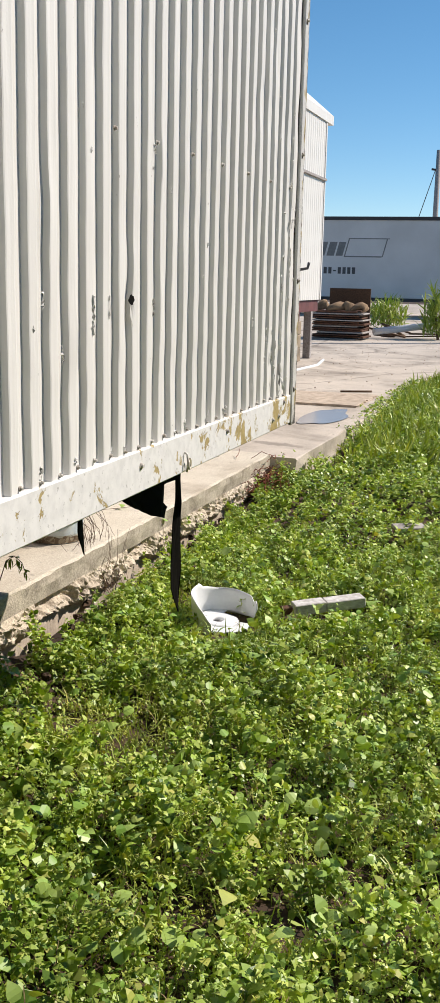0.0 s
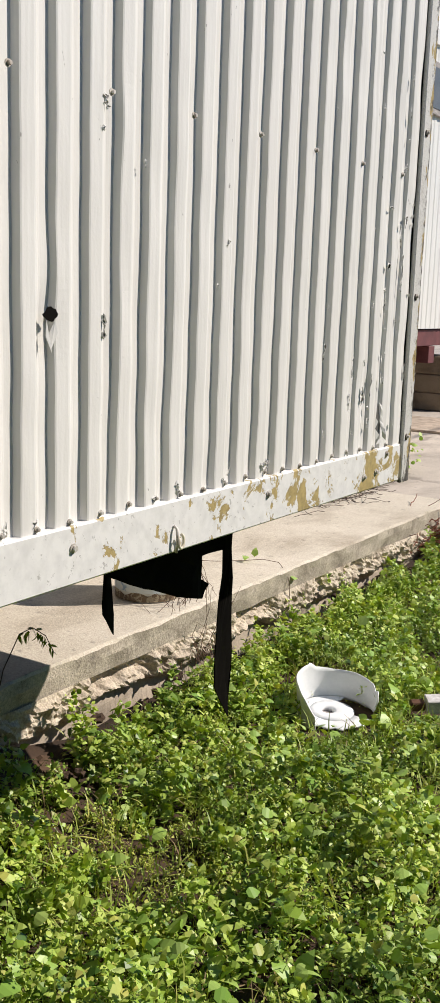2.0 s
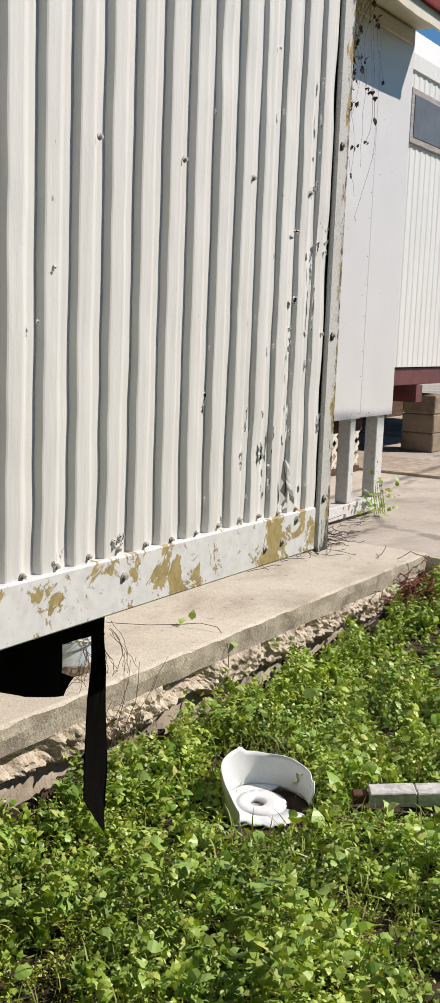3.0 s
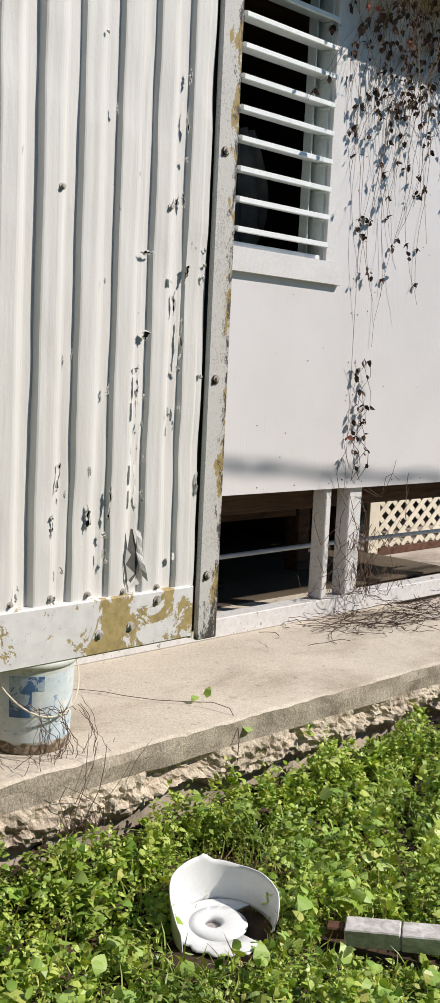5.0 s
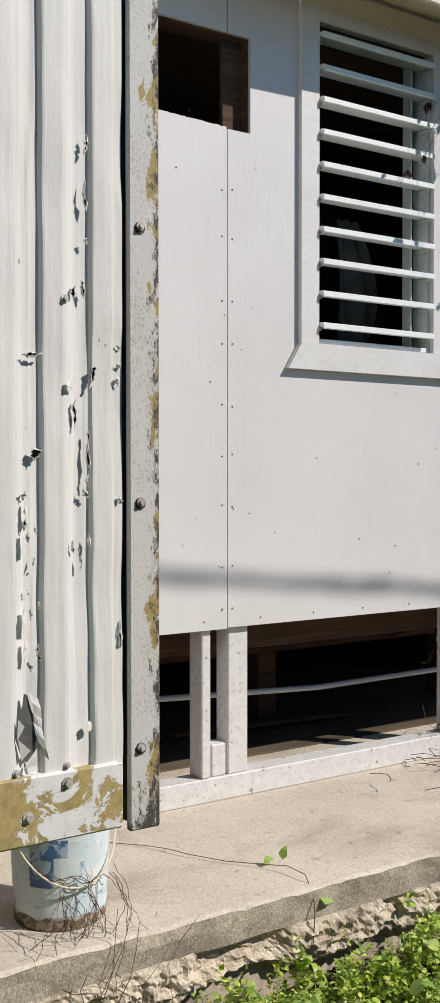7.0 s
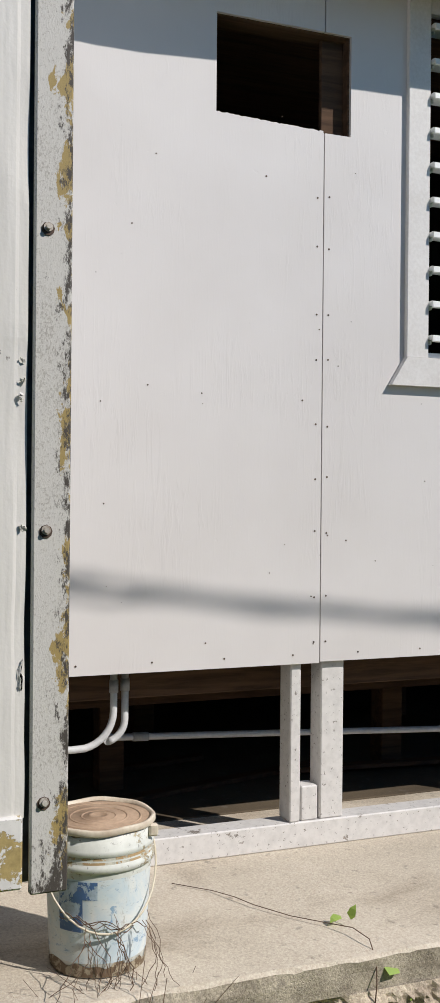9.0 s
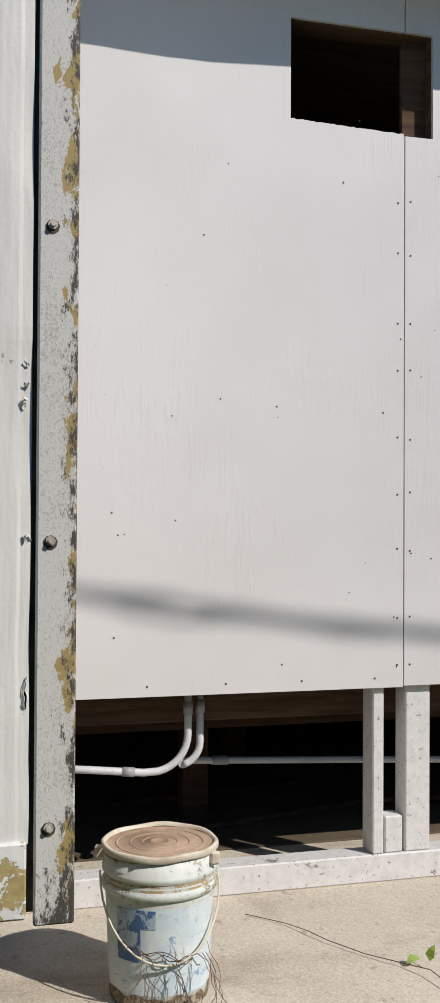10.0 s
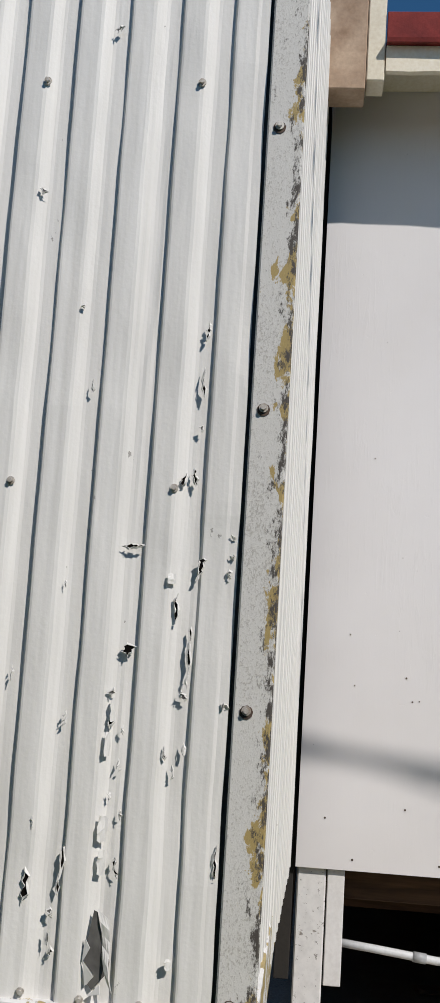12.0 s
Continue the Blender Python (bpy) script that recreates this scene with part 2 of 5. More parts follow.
M_MAT = foliage("mat_leaves", (0.14, 0.19, 0.03), (0.43, 0.50, 0.07), (0.58, 0.62, 0.16))
M_VINE = foliage("vine_leaves", (0.20, 0.36, 0.06), (0.33, 0.48, 0.10), (0.44, 0.56, 0.18))
M_GRASS = foliage("grass_blades", (0.15, 0.25, 0.03), (0.27, 0.37, 0.06), (0.40, 0.45, 0.11))
M_STRAW = simple("dry_straw", (0.30, 0.22, 0.11), (0.16, 0.11, 0.06), 30, 0.9)
M_DRY_STEM = simple("dry_vine_stem", (0.10, 0.06, 0.04), (0.17, 0.11, 0.075), 20, 0.9)
M_DRY_LEAF = simple("withered_leaf", (0.035, 0.02, 0.014), (0.075, 0.04, 0.025), 30, 0.9)
M_RED_LEAF = simple("russet_leaf", (0.22, 0.06, 0.03), (0.12, 0.035, 0.02), 30, 0.8)
M_BARE = simple("bare_sheet_and_slot_shade", (0.16, 0.155, 0.145), (0.09, 0.085, 0.08), 30, 0.6, 0.3)
M_NAIL = simple("rusted_nail", (0.06, 0.045, 0.035), (0.12, 0.08, 0.06), 60, 0.8, 0.2)
M_BOLT = simple("weathered_bolt", (0.66, 0.63, 0.58), (0.30, 0.25, 0.20), 80, 0.6, 0.4)
M_PVC = simple("grey_pvc", (0.62, 0.63, 0.64), (0.52, 0.53, 0.54), 8, 0.45, 0.0, 0.05)
M_PVC_DARK = simple("dark_grey_pvc", (0.33, 0.34, 0.35), (0.26, 0.27, 0.28), 8, 0.5, 0.0, 0.05)
M_BUCKET = peeled_paint("bucket_plastic", (0.70, 0.72, 0.68), (0.46, 0.40, 0.28), 0.57, 0.25, 10)
M_LABEL = bucket_label("bucket_label")
M_LABEL_BLUE = peeled_paint("bucket_label_blue", (0.08, 0.16, 0.34), (0.45, 0.56, 0.66), 0.50, 0.0, 22)
M_GRIME = peeled_paint("bucket_grime", (0.17, 0.12, 0.075), (0.42, 0.36, 0.26), 0.52, 0.4, 30)
M_RUST_STAIN = peeled_paint("rust_stained_plastic", (0.48, 0.34, 0.19), (0.64, 0.62, 0.54), 0.50, 0.15, 26)
M_LID = simple("dirty_lid", (0.42, 0.30, 0.21), (0.26, 0.175, 0.115), 9, 0.75, 0.0, 0.3)
M_LID_RIM = simple("lid_rim_plastic", (0.68, 0.61, 0.50), (0.46, 0.37, 0.28), 12, 0.6)
M_TUB = simple("white_plastic", (0.80, 0.815, 0.825), (0.74, 0.75, 0.76), 6, 0.35, 0.0, 0.04)
M_RED = simple("red_roofing_felt", (0.22, 0.03, 0.025), (0.14, 0.02, 0.018), 10, 0.9, 0.0, 0.5)
M_CREAM = simple("cream_fascia", (0.72, 0.66, 0.53), (0.62, 0.55, 0.42), 7, 0.6)
M_STAINED = simple("stained_soffit_board", (0.42, 0.31, 0.22), (0.26, 0.17, 0.11), 11, 0.8)
M_HOME_FAR = siding_paint("far_home_paint")
M_STEEL_RED = simple("red_oxide_steel", (0.15, 0.045, 0.045), (0.09, 0.03, 0.03), 6, 0.7)
M_BLOCK = concrete("block_concrete", (0.34, 0.27, 0.19), (0.26, 0.20, 0.14), (0.14, 0.10, 0.07), 5)
M_TRAILER = simple("grey_trailer_paint", (0.66, 0.665, 0.66), (0.54, 0.545, 0.54), 0.7, 0.5, 0.0, 0.03)
M_TRAILER_DARK = simple("dark_trailer_steel", (0.05, 0.05, 0.055), (0.03, 0.03, 0.032), 3, 0.6)
M_INK = simple("dark_lettering", (0.06, 0.06, 0.065), (0.10, 0.10, 0.10), 9, 0.6)
M_INK_GREY = simple("faded_lettering", (0.16, 0.17, 0.17), (0.22, 0.22, 0.22), 9, 0.6)
M_TARP = simple("old_tarpaulin", (0.34, 0.22, 0.12), (0.12, 0.07, 0.04), 5, 0.85, 0.0, 0.4, 30)
M_WATER = Mat("puddle_water", 0.16, 0.0, 0.5).color((0.30, 0.29, 0.30)).m
M_SCREEN = simple("grey_window_screen", (0.10, 0.105, 0.11), (0.14, 0.14, 0.145), 5, 0.4)
M_CLOTH = simple("grey_cloth", (0.20, 0.195, 0.19), (0.12, 0.118, 0.115), 8, 0.9)


# ---- mesh helpers ----
def box(bm, x0, x1, y0, y1, z0, z1, bevel=0.0):
    vs = [bm.verts.new((x, y, z)) for x in (x0, x1) for y in (y0, y1) for z in (z0, z1)]
    fs = [bm.faces.new([vs[i] for i in q]) for q in ((0, 1, 3, 2), (4, 6, 7, 5), (0, 4, 5, 1), (2, 3, 7, 6), (0, 2, 6, 4), (1, 5, 7, 3))]
    if bevel:
        es = list({e for f in fs for e in f.edges})
        bmesh.ops.bevel(bm, geom=es, offset=bevel, segments=1, affect="EDGES")
    return bm


def slab_box(*a, bevel=0.002):
    return box(bmesh.new(), *a, bevel=bevel)


def tube(bm, pts, r, sides=8, taper=1.0):
    """A round bar along points."""
    pts = [Vector(p) for p in pts]
    rings = []
    for i, p in enumerate(pts):
        d = (pts[min(i + 1, len(pts) - 1)] - pts[max(i - 1, 0)]).normalized()
        u = d.orthogonal().normalized() if i == 0 else (rings_u - d * rings_u.dot(d)).normalized()
        rings_u = u
        v = d.cross(u)
        rr = r * (1 + (taper - 1) * i / max(1, len(pts) - 1))
        rings.append([bm.verts.new(p + (u * math.cos(a) + v * math.sin(a)) * rr) for a in [2 * math.pi * k / sides for k in range(sides)]])
    for a, b in zip(rings, rings[1:]):
        for k in range(sides):
            f = bm.faces.new((a[k], a[(k + 1) % sides], b[(k + 1) % sides], b[k]))
            f.smooth = sides > 4
    bm.faces.new(rings[0][::-1])
    bm.faces.new(rings[-1])
    return bm


def lathe(bm, rz, sides=40, arc=2 * math.pi, start=0.0, at=(0, 0, 0)):
    """A turned surface from (radius, height) pairs; closed when arc is a full turn."""
    full = abs(arc - 2 * math.pi) < 1e-6
    n = sides if full else sides + 1
    rings = []
    for r, z in rz:
        if r < 1e-6:
            rings.append([bm.verts.new((at[0], at[1], at[2] + z))])
        else:
            rings.append([bm.verts.new((at[0] + r * math.cos(start + arc * k / sides), at[1] + r * math.sin(start + arc * k / sides), at[2] + z)) for k in range(n)])
    for a, b in zip(rings, rings[1:]):
        for k in range(sides):
            k1 = (k + 1) % n
            q = [a[0], b[k1], b[k]] if len(a) == 1 else [a[k], a[k1], b[0]] if len(b) == 1 else [a[k], a[k1], b[k1], b[k]]
            if len(set(q)) == len(q) and len(q) > 2:
                bm.faces.new(q).smooth = True
    return bm


def mesh_of(name, bm, mat):
    bmesh.ops.recalc_face_normals(bm, faces=bm.faces)
    me = bpy.data.meshes.new(name)
    bm.to_mesh(me)
    bm.free()
    me.materials.append(mat)
    return me


def part(name, bm, mat, parent=None, label="", at=(0, 0, 0)):
    ob = new(name, mesh_of(name, bm, mat))
    ob.location = at
    above = parent
    ob.parent = parent
    while above:
        ob.location -= above.location
        above = above.parent
    if label:
        ob["label"] = label
    return ob


def thick(ob, t, offset=-1.0):
    mod = ob.modifiers.new("thickness", "SOLIDIFY")
    mod.thickness, mod.offset = t, offset
    return ob


def thing(name, label, category, at=(0, 0, 0), group="", kind=""):
    ob = new(name)
    ob.location = at
    ob.empty_display_size = 0.1
    return tagged(ob, label, category, group, kind)


def raw(name, verts, faces, mat, smooth=False):
    me = bpy.data.meshes.new(name)
    me.from_pydata(verts.tolist() if hasattr(verts, "tolist") else verts, [], faces.tolist() if hasattr(faces, "tolist") else faces)
    me.materials.append(mat)
    if smooth:
        me.polygons.foreach_set("use_smooth", [True] * len(me.polygons))
    me.update()
    return new(name, me)

# ---- ground ----
SLAB_Z, EDGE_X = 0.305, -1.77


def ground_height(x, y):
    """The yard: level by the walkway, rising to the far concrete."""
    rise = 0.23 * min(1.0, max(0.0, (y - 5.2) / 5.0))
    bank = 0.08 * min(1.0, max(0.0, (-1.40 - x) / 0.35)) if y < 7.2 else 0.0
    if y < 3.5:
        bank += 0.09 * min(1.0, max(0.0, (-1.55 - x) / 0.18)) * min(1.0, (3.5 - y) / 0.4)
    return rise + bank * (1 + 0.3 * noise.noise((x * 8, y * 8, 5.0))) - 0.03 + 0.035 * noise.noise((x * 1.7, y * 1.7, 3.0))


def ground():
    xs = np.concatenate([np.linspace(-400, -6, 12), np.linspace(-4, 4, 90), np.linspace(6, 400, 12)])
    ys = np.concatenate([np.linspace(-300, -6, 10), np.linspace(-4, 14, 150), np.linspace(16, 600, 16)])
    verts, faces = [], []
    for y in ys:
        for x in xs:
            verts.append((x, y, ground_height(x, y) - (0.35 if x < -1.82 and y < 60 else 0.0)))
    n = len(xs)
    for j in range(len(ys) - 1):
        for i in range(n - 1):
            faces.append((j * n + i, j * n + i + 1, (j + 1) * n + i + 1, (j + 1) * n + i))
    ob = raw("ground", verts, faces, M_SOIL, True)
    tagged(ob, "brown soil yard under low green weeds", "ground", kind="structure")


def rough_block(name, x0, x1, y0, y1, z0, z1, mat, step=0.05, rough=0.006, label="", category="", kind="structure", face=None):
    """A concrete slab whose front edge and top are a little uneven."""
    bm = bmesh.new()
    ny = int((y1 - y0) / step)
    prof = [(x0, z1), (x1 - 0.05, z1), (x1 - 0.008, z1), (x1, z1 - 0.008), (x1, z1 * 0.6 + z0 * 0.4), (x1 - 0.006, z0 + 0.01), (x1 - 0.03, z0), (x0, z0)]
    rows = []
    for j in range(ny + 1):
        y = y0 + (y1 - y0) * j / ny
        row = []
        for k, (x, z) in enumerate(prof):
            w = rough if 3 <= k <= 6 else (rough * 0.5 if k == 2 else 0.0)
            row.append(bm.verts.new((x + w * noise.noise((y * 9, k * 3.1, 1)) * 1.5, y, z + w * noise.noise((y * 7, k * 2.3, 8)) - (w * 1.6 * max(0, noise.noise((y * 21, k, 4))) if k in (2, 3) else 0))))
        rows.append(row)
    for a, b in zip(rows, rows[1:]):
        for k in range(len(prof) - 1):
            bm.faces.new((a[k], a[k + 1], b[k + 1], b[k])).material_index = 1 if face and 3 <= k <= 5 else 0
    bm.faces.new(rows[0])
    bm.faces.new(rows[-1][::-1])
    ob = part(name, bm, mat)
    if face:
        ob.data.materials.append(face)
    return tagged(ob, label, category, kind=kind)


def rubble(seed, count, x0, x1, y0, y1, z0, z1, s0, s1, mat, name, label):
    rng = random.Random(seed)
    bm = bmesh.new()
    for _ in range(count):
        c = Vector((rng.uniform(x0, x1), rng.uniform(y0, y1), rng.uniform(z0, z1)))
        s = rng.uniform(s0, s1)
        made = bmesh.ops.create_icosphere(bm, subdivisions=3 if count < 60 else 2, radius=s)["verts"]
        k = Vector((rng.uniform(0.6, 1.1), rng.uniform(0.9, 1.6), rng.uniform(0.5, 0.9)))
        for v in made:
            n = 1 + 0.7 * noise.noise(v.co * (2.2 / s) + c * 7) + 0.3 * noise.noise(v.co * (5.0 / s) + c * 3)
            v.co = Vector((v.co.x * k.x, v.co.y * k.y, v.co.z * k.z)) * n + c
    ob = part(name, bm, mat)
    return tagged(ob, label, "rubble", kind="stuff")


ground()
# invented screen: keeps sky out of the gap between the homes and darkens it
back = part("wall_back", slab_box(-6.4, -6.3, -4.0, 8.3, -0.1, 2.9), M_WOOD_DARK)
tagged(back, "added dark screen hiding the sky behind the homes", "fence", kind="structure")
# added wall behind the camera, out of view, to cut sky light on the ribs
south = part("wall_south", slab_box(-9.0, 9.0, -5.3, -5.1, -0.1, 6.4), M_SKY_BLOCK)
tagged(south, "added unseen grey wall that blocks sky light from the south", "wall", kind="structure")
rubble(81, 170, -3.9, -1.65, 11.0, 24.0, 0.28, 0.284, 0.004, 0.013, M_GRAVEL, "loose_gravel", "loose gravel and crumbs on the yard slab")
# second added wall out of view, darkens the space under the home
east = part("wall_east", slab_box(3.6, 3.8, -5.1, 14.0, -0.1, 2.8), M_SKY_BLOCK)
tagged(east, "added unseen grey wall that blocks sky light from the east", "wall", kind="structure")
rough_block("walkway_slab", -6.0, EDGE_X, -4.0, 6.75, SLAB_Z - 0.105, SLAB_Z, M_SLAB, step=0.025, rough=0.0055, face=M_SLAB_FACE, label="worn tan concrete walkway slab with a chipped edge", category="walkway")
rough_block("slab_footing", -5.9, EDGE_X - 0.05, -4.0, 6.7, -0.1, SLAB_Z - 0.107, M_SLAB_EDGE, step=0.03, rough=0.010, label="rough stained concrete footing under the walkway", category="footing")
rough_block("yard_pad", -16.0, -1.60, 6.78, 60.0, 0.0, 0.28, M_PAD, step=0.3, rough=0.02, label="cracked stained concrete yard slab", category="pavement")


def crumbled_ledge():
    """Broken pale concrete bulging under the slab's edge, with bays where it has fallen away."""
    bm = bmesh.new()
    rows = []
    n, m = 620, 13
    for j in range(n + 1):
        y = -0.2 + 6.85 * j / n
        bay = noise.noise((y * 2.3, 4, 4)) + 0.5 * noise.noise((y * 6.1, 1, 9))
        out = 0.010 + 0.02 * noise.noise((y * 1.7, 2, 6)) - 0.07 * max(0.0, min(1.0, bay * 2.4 - 0.2))
        low = 0.075 + 0.05 * noise.noise((y * 4.0, 7, 2)) + 0.06 * max(0.0, bay)
        row = []
        for k in range(m + 1):
            s = k / m
            z = SLAB_Z - 0.090 + (low - SLAB_Z + 0.090) * s
            bulge = out * math.sin(math.pi * min(1.0, 0.15 + 1.1 * s)) - 0.05 * max(0.0, s - 0.75) * 4
            r = 0.022 * noise.noise((y * 17, z * 24, 3)) + 0.016 * noise.noise((y * 41, z * 52, 6)) + 0.007 * noise.noise((y * 90, z * 110, 9))
            row.append(bm.verts.new((EDGE_X - 0.006 + (bulge + r * min(1.0, s * 5)), y, z)))
        rows.append(row)
    for a, b in zip(rows, rows[1:]):
        for k in range(m):
            bm.faces.new((a[k], a[k + 1], b[k + 1], b[k]))
    tagged(part("broken_concrete", bm, M_LEDGE), "crumbled pale concrete ledge under the slab edge", "rubble", kind="stuff")


crumbled_ledge()
rubble(5, 520, EDGE_X - 0.03, EDGE_X + 0.20, 1.6, 6.9, 0.0, 0.07, 0.006, 0.022, M_SOIL, "soil_clods", "loose red-brown soil clods by the slab")


# ---- mobile home clad in ribbed sheet ----
PITCH, CREST, DEPTH = 0.0778, -0.876, 0.0135
DENTS = ((2.366, 1.335, 0.022, 0.055, -0.010), (2.372, 1.43, 0.015, 0.05, 0.006), (2.545, 1.36, 0.014, 0.07, 0.007), (2.545, 1.66, 0.012, 0.06, 0.006), (2.10, 1.28, 0.02, 0.06, 0.008), (2.21, 1.36, 0.014, 0.07, 0.006), (1.99, 1.52, 0.016, 0.08, 0.008), (3.60, 1.12, 0.016, 0.05, -0.006), (3.45, 1.25, 0.012, 0.06, -0.005), (3.68, 1.55, 0.014, 0.10, 0.005))


def rib_profile(y0, y1, phase=2.925):
    """(y, depth) pairs across the ribs: steep on the side facing -y, sloped on the other."""
    out = []
    k = math.floor((y0 - phase) / PITCH) - 1
    while phase + k * PITCH < y1 + PITCH:
        b = phase + k * PITCH
        for dy, d in ((0.0, 1.0), (0.004, 0.08), (0.007, 0.0), (0.034, 0.0), (0.039, 0.10), (0.053, 0.90), (0.058, 1.0)):
            if y0 <= b + dy <= y1:
                out.append((b + dy, d))
        k += 1
    out.append((y1, out[-1][1]))
    fine = []
    for (a, da), (b, db) in zip(out, out[1:]):
        n = max(1, int((b - a) / 0.0045)) if a > 3.25 else 1
        fine += [(a + (b - a) * k / n, da + (db - da) * k / n) for k in range(n)]
    return [*fine, out[-1]]


def wrinkle(y, z):
    """Sharp upright folds hammered into the sheet near the corner."""
    w = 0.0
    for cy, half, z0, z1, a in WRINKLES:
        if abs(y - cy) < half and z0 < z < z1:
            fade = math.sin(math.pi * (z - z0) / (z1 - z0)) ** 0.6 * (1 - ((y - cy) / half) ** 2)
            w += a * fade * (1.1 * noise.noise((y * 95 + 0.6 * math.sin(z * 5), z * 2.2, cy)) + 0.7 * noise.noise((y * 210, z * 9, cy)))
    return w


WRINKLES = ((3.607, 0.026, 1.60, 2.45, 0.0016), (3.605, 0.028, 1.03, 1.62, 0.0012), (3.690, 0.026, 1.40, 1.80, 0.0016), (3.690, 0.026, 1.03, 1.40, 0.0012), (3.535, 0.024, 1.03, 1.35, 0.0013), (3.745, 0.012, 1.1, 1.7, 0.0008))


def ribbed_wall(y0, y1, z0, z1, dent=1.0, seed=0.0):
    prof = rib_profile(y0, y1)
    nz = int((z1 - z0) / 0.018)
    verts, faces = [], []
    for j in range(nz + 1):
        z = z0 + (z1 - z0) * j / nz
        for y, d in prof:
            low = max(0.0, 1.0 - (z - z0) / 0.5)
            wob = noise.noise((y * 6 + seed, z * 2.2, 1.0)) * 0.0008 + noise.noise((y * 14, z * 9, 5.0 + seed)) * 0.0007 * (1 + 2 * low)
            crumple = max(0.0, noise.noise((y * 9, z * 5.5, 9.0))) * 0.006 * (1 if y > 3.25 else 0.35)
            dx = dy = 0.0
            for py, pz, ry, rz, a in DENTS:
                if abs(z - pz) < 3 * rz and abs(y - py) < 3 * ry:
                    g = math.exp(-((y - py) / ry) ** 2 - ((z - pz) / rz) ** 2)
                    dx, dy = dx + 0.5 * a * g, dy + abs(a) * 0.12 * g
            verts.append((CREST - DEPTH * d * (1 - 0.25 * min(1.0, max(0.0, (y - 3.38) / 0.15))) + (wob - crumple * (1 - d)) * dent + dx + wrinkle(y, z), y + wob * 1.5 * dent + dy, z))
    n = len(prof)
    for j in range(nz):
        for i in range(n - 1):
            faces.append((j * n + i, j * n + i + 1, (j + 1) * n + i + 1, (j + 1) * n + i))
    return verts, faces


home = thing("mobile_home", "raised mobile home clad in torn white ribbed metal", "mobile home", (-1.9, 0.5, 0.92))


def attach(ob, parent):
    ob.parent = parent
    ob.location = -parent.location
    return ob


v, f = ribbed_wall(-3.2, 3.755, 1.018, 3.25)
siding = attach(raw("siding", v, f, M_SIDING, False), home)
siding["label"] = "white ribbed metal siding with rips"
thick(siding, 0.001)
part("rim_rail", slab_box(-0.905, -0.870, -3.2, 3.752, 0.923, 1.022, bevel=0.003), M_RAIL, home, "white rim rail flaking to ochre paint")
# dark grey strip: the shade in the slot beside the angle is its colour
part("backing_strip", slab_box(-0.93, -0.892, 3.745, 3.80, 0.925, 3.25), M_BARE, home, "sheet edge behind the corner angle, dark grey for its shade")
bm = bmesh.new()
box(bm, -0.879, -0.867, 3.761, 3.813, 0.915, 3.25, 0.0025)
box(bm, -0.93, -0.8792, 3.805, 3.811, 0.915, 3.25, 0.001)
part("corner_trim", bm, M_TRIM, home, "grey corner angle with crazed ochre-patched paint")


def end_wall():
    """The skewed end wall, ribbed like the side."""
    prof = rib_profile(-0.02, 1.5, 0.0)
    verts, faces = [], []
    zs = np.linspace(0.935, 3.25, 60)
    for z in zs:
        for s, d in prof:
            verts.append((-0.915 - s, 3.792 + s * 0.018 + 0.012 * (1 - d) + 0.002 * noise.noise((s * 8, z * 4, 2)), z))
    n = len(prof)
    for j in range(len(zs) - 1):
        for i in range(n - 1):
            faces.append((j * n + i, j * n + i + 1, (j + 1) * n + i + 1, (j + 1) * n + i))
    ob = attach(raw("end_siding", verts, faces, M_SIDING), home)
    thick(ob, 0.001)


end_wall()
part("end_rail", slab_box(-2.41, -0.932, 3.80, 3.813, 0.90, 1.02, bevel=0.002), M_RAIL, home)
part("underfloor", slab_box(-3.3, -0.91, -3.2, 3.76, 0.955, 0.985), M_DARK, home, "underfloor board, near-black for the shade under the home")
part("roof", slab_box(-3.4, -0.86, -3.25, 3.80, 3.25, 3.32, bevel=0.01), M_HOME_FAR, home)
part("rear_wall", slab_box(-3.3, -3.27, -3.2, 3.9, 0.96, 3.25), M_SIDING, home)
part("near_wall", slab_box(-3.27, -0.91, -3.2, -3.17, 0.96, 3.25), M_SIDING, home)
for x in (-2.9, -1.35):
    part("chassis_beam", slab_box(x - 0.05, x + 0.05, -3.1, 3.6, 0.80, 0.955, bevel=0.004), M_STEEL_RED, home)
for x in (-2.9, -2.1):
    for y in (-2.4, 0.4):
        for k in range(3):
            part("block", slab_box(x - 0.1, x + 0.1, y - 0.2, y + 0.2, SLAB_Z + k * 0.164, SLAB_Z + 0.16 + k * 0.164, bevel=0.006), M_BLOCK, home)
        if x == -2.1:
            part("cross_beam", slab_box(-2.9, -1.3, y - 0.04, y + 0.04, 0.795, 0.80 + 0.002), M_STEEL_RED, home)


def bolt(x, y, z, r=0.006):
    bm = bmesh.new()
    tube(bm, [(x, y, z), (x + 0.002, y, z)], r * 1.7, 10)
    tube(bm, [(x + 0.002, y, z), (x + 0.007, y, z)], r, 6)
    part("bolt", bm, M_BOLT, home)


for z in (1.04, 1.407, 1.815, 2.229, 2.65):
    bolt(-0.865, 3.779, z, 0.0038)
    part("washer", tube(bmesh.new(), [(-0.867, 3.779, z - 0.002), (-0.8655, 3.779, z - 0.002)], 0.0092, 9), M_NAIL, home, "rust-black washer stain")
for k in range(-2, 5):
    bolt(-0.876, 2.742 + 0.2300 * k, 1.700, 0.0035)
for k in range(-2, 5):
    bolt(-0.876, 2.742 + 0.2300 * k, 2.30, 0.0035)
for k in range(0, 24):
    bolt(-0.8765, 1.873 + 0.0778 * k, 1.031 + 0.003 * math.sin(k * 5.1), 0.0032)
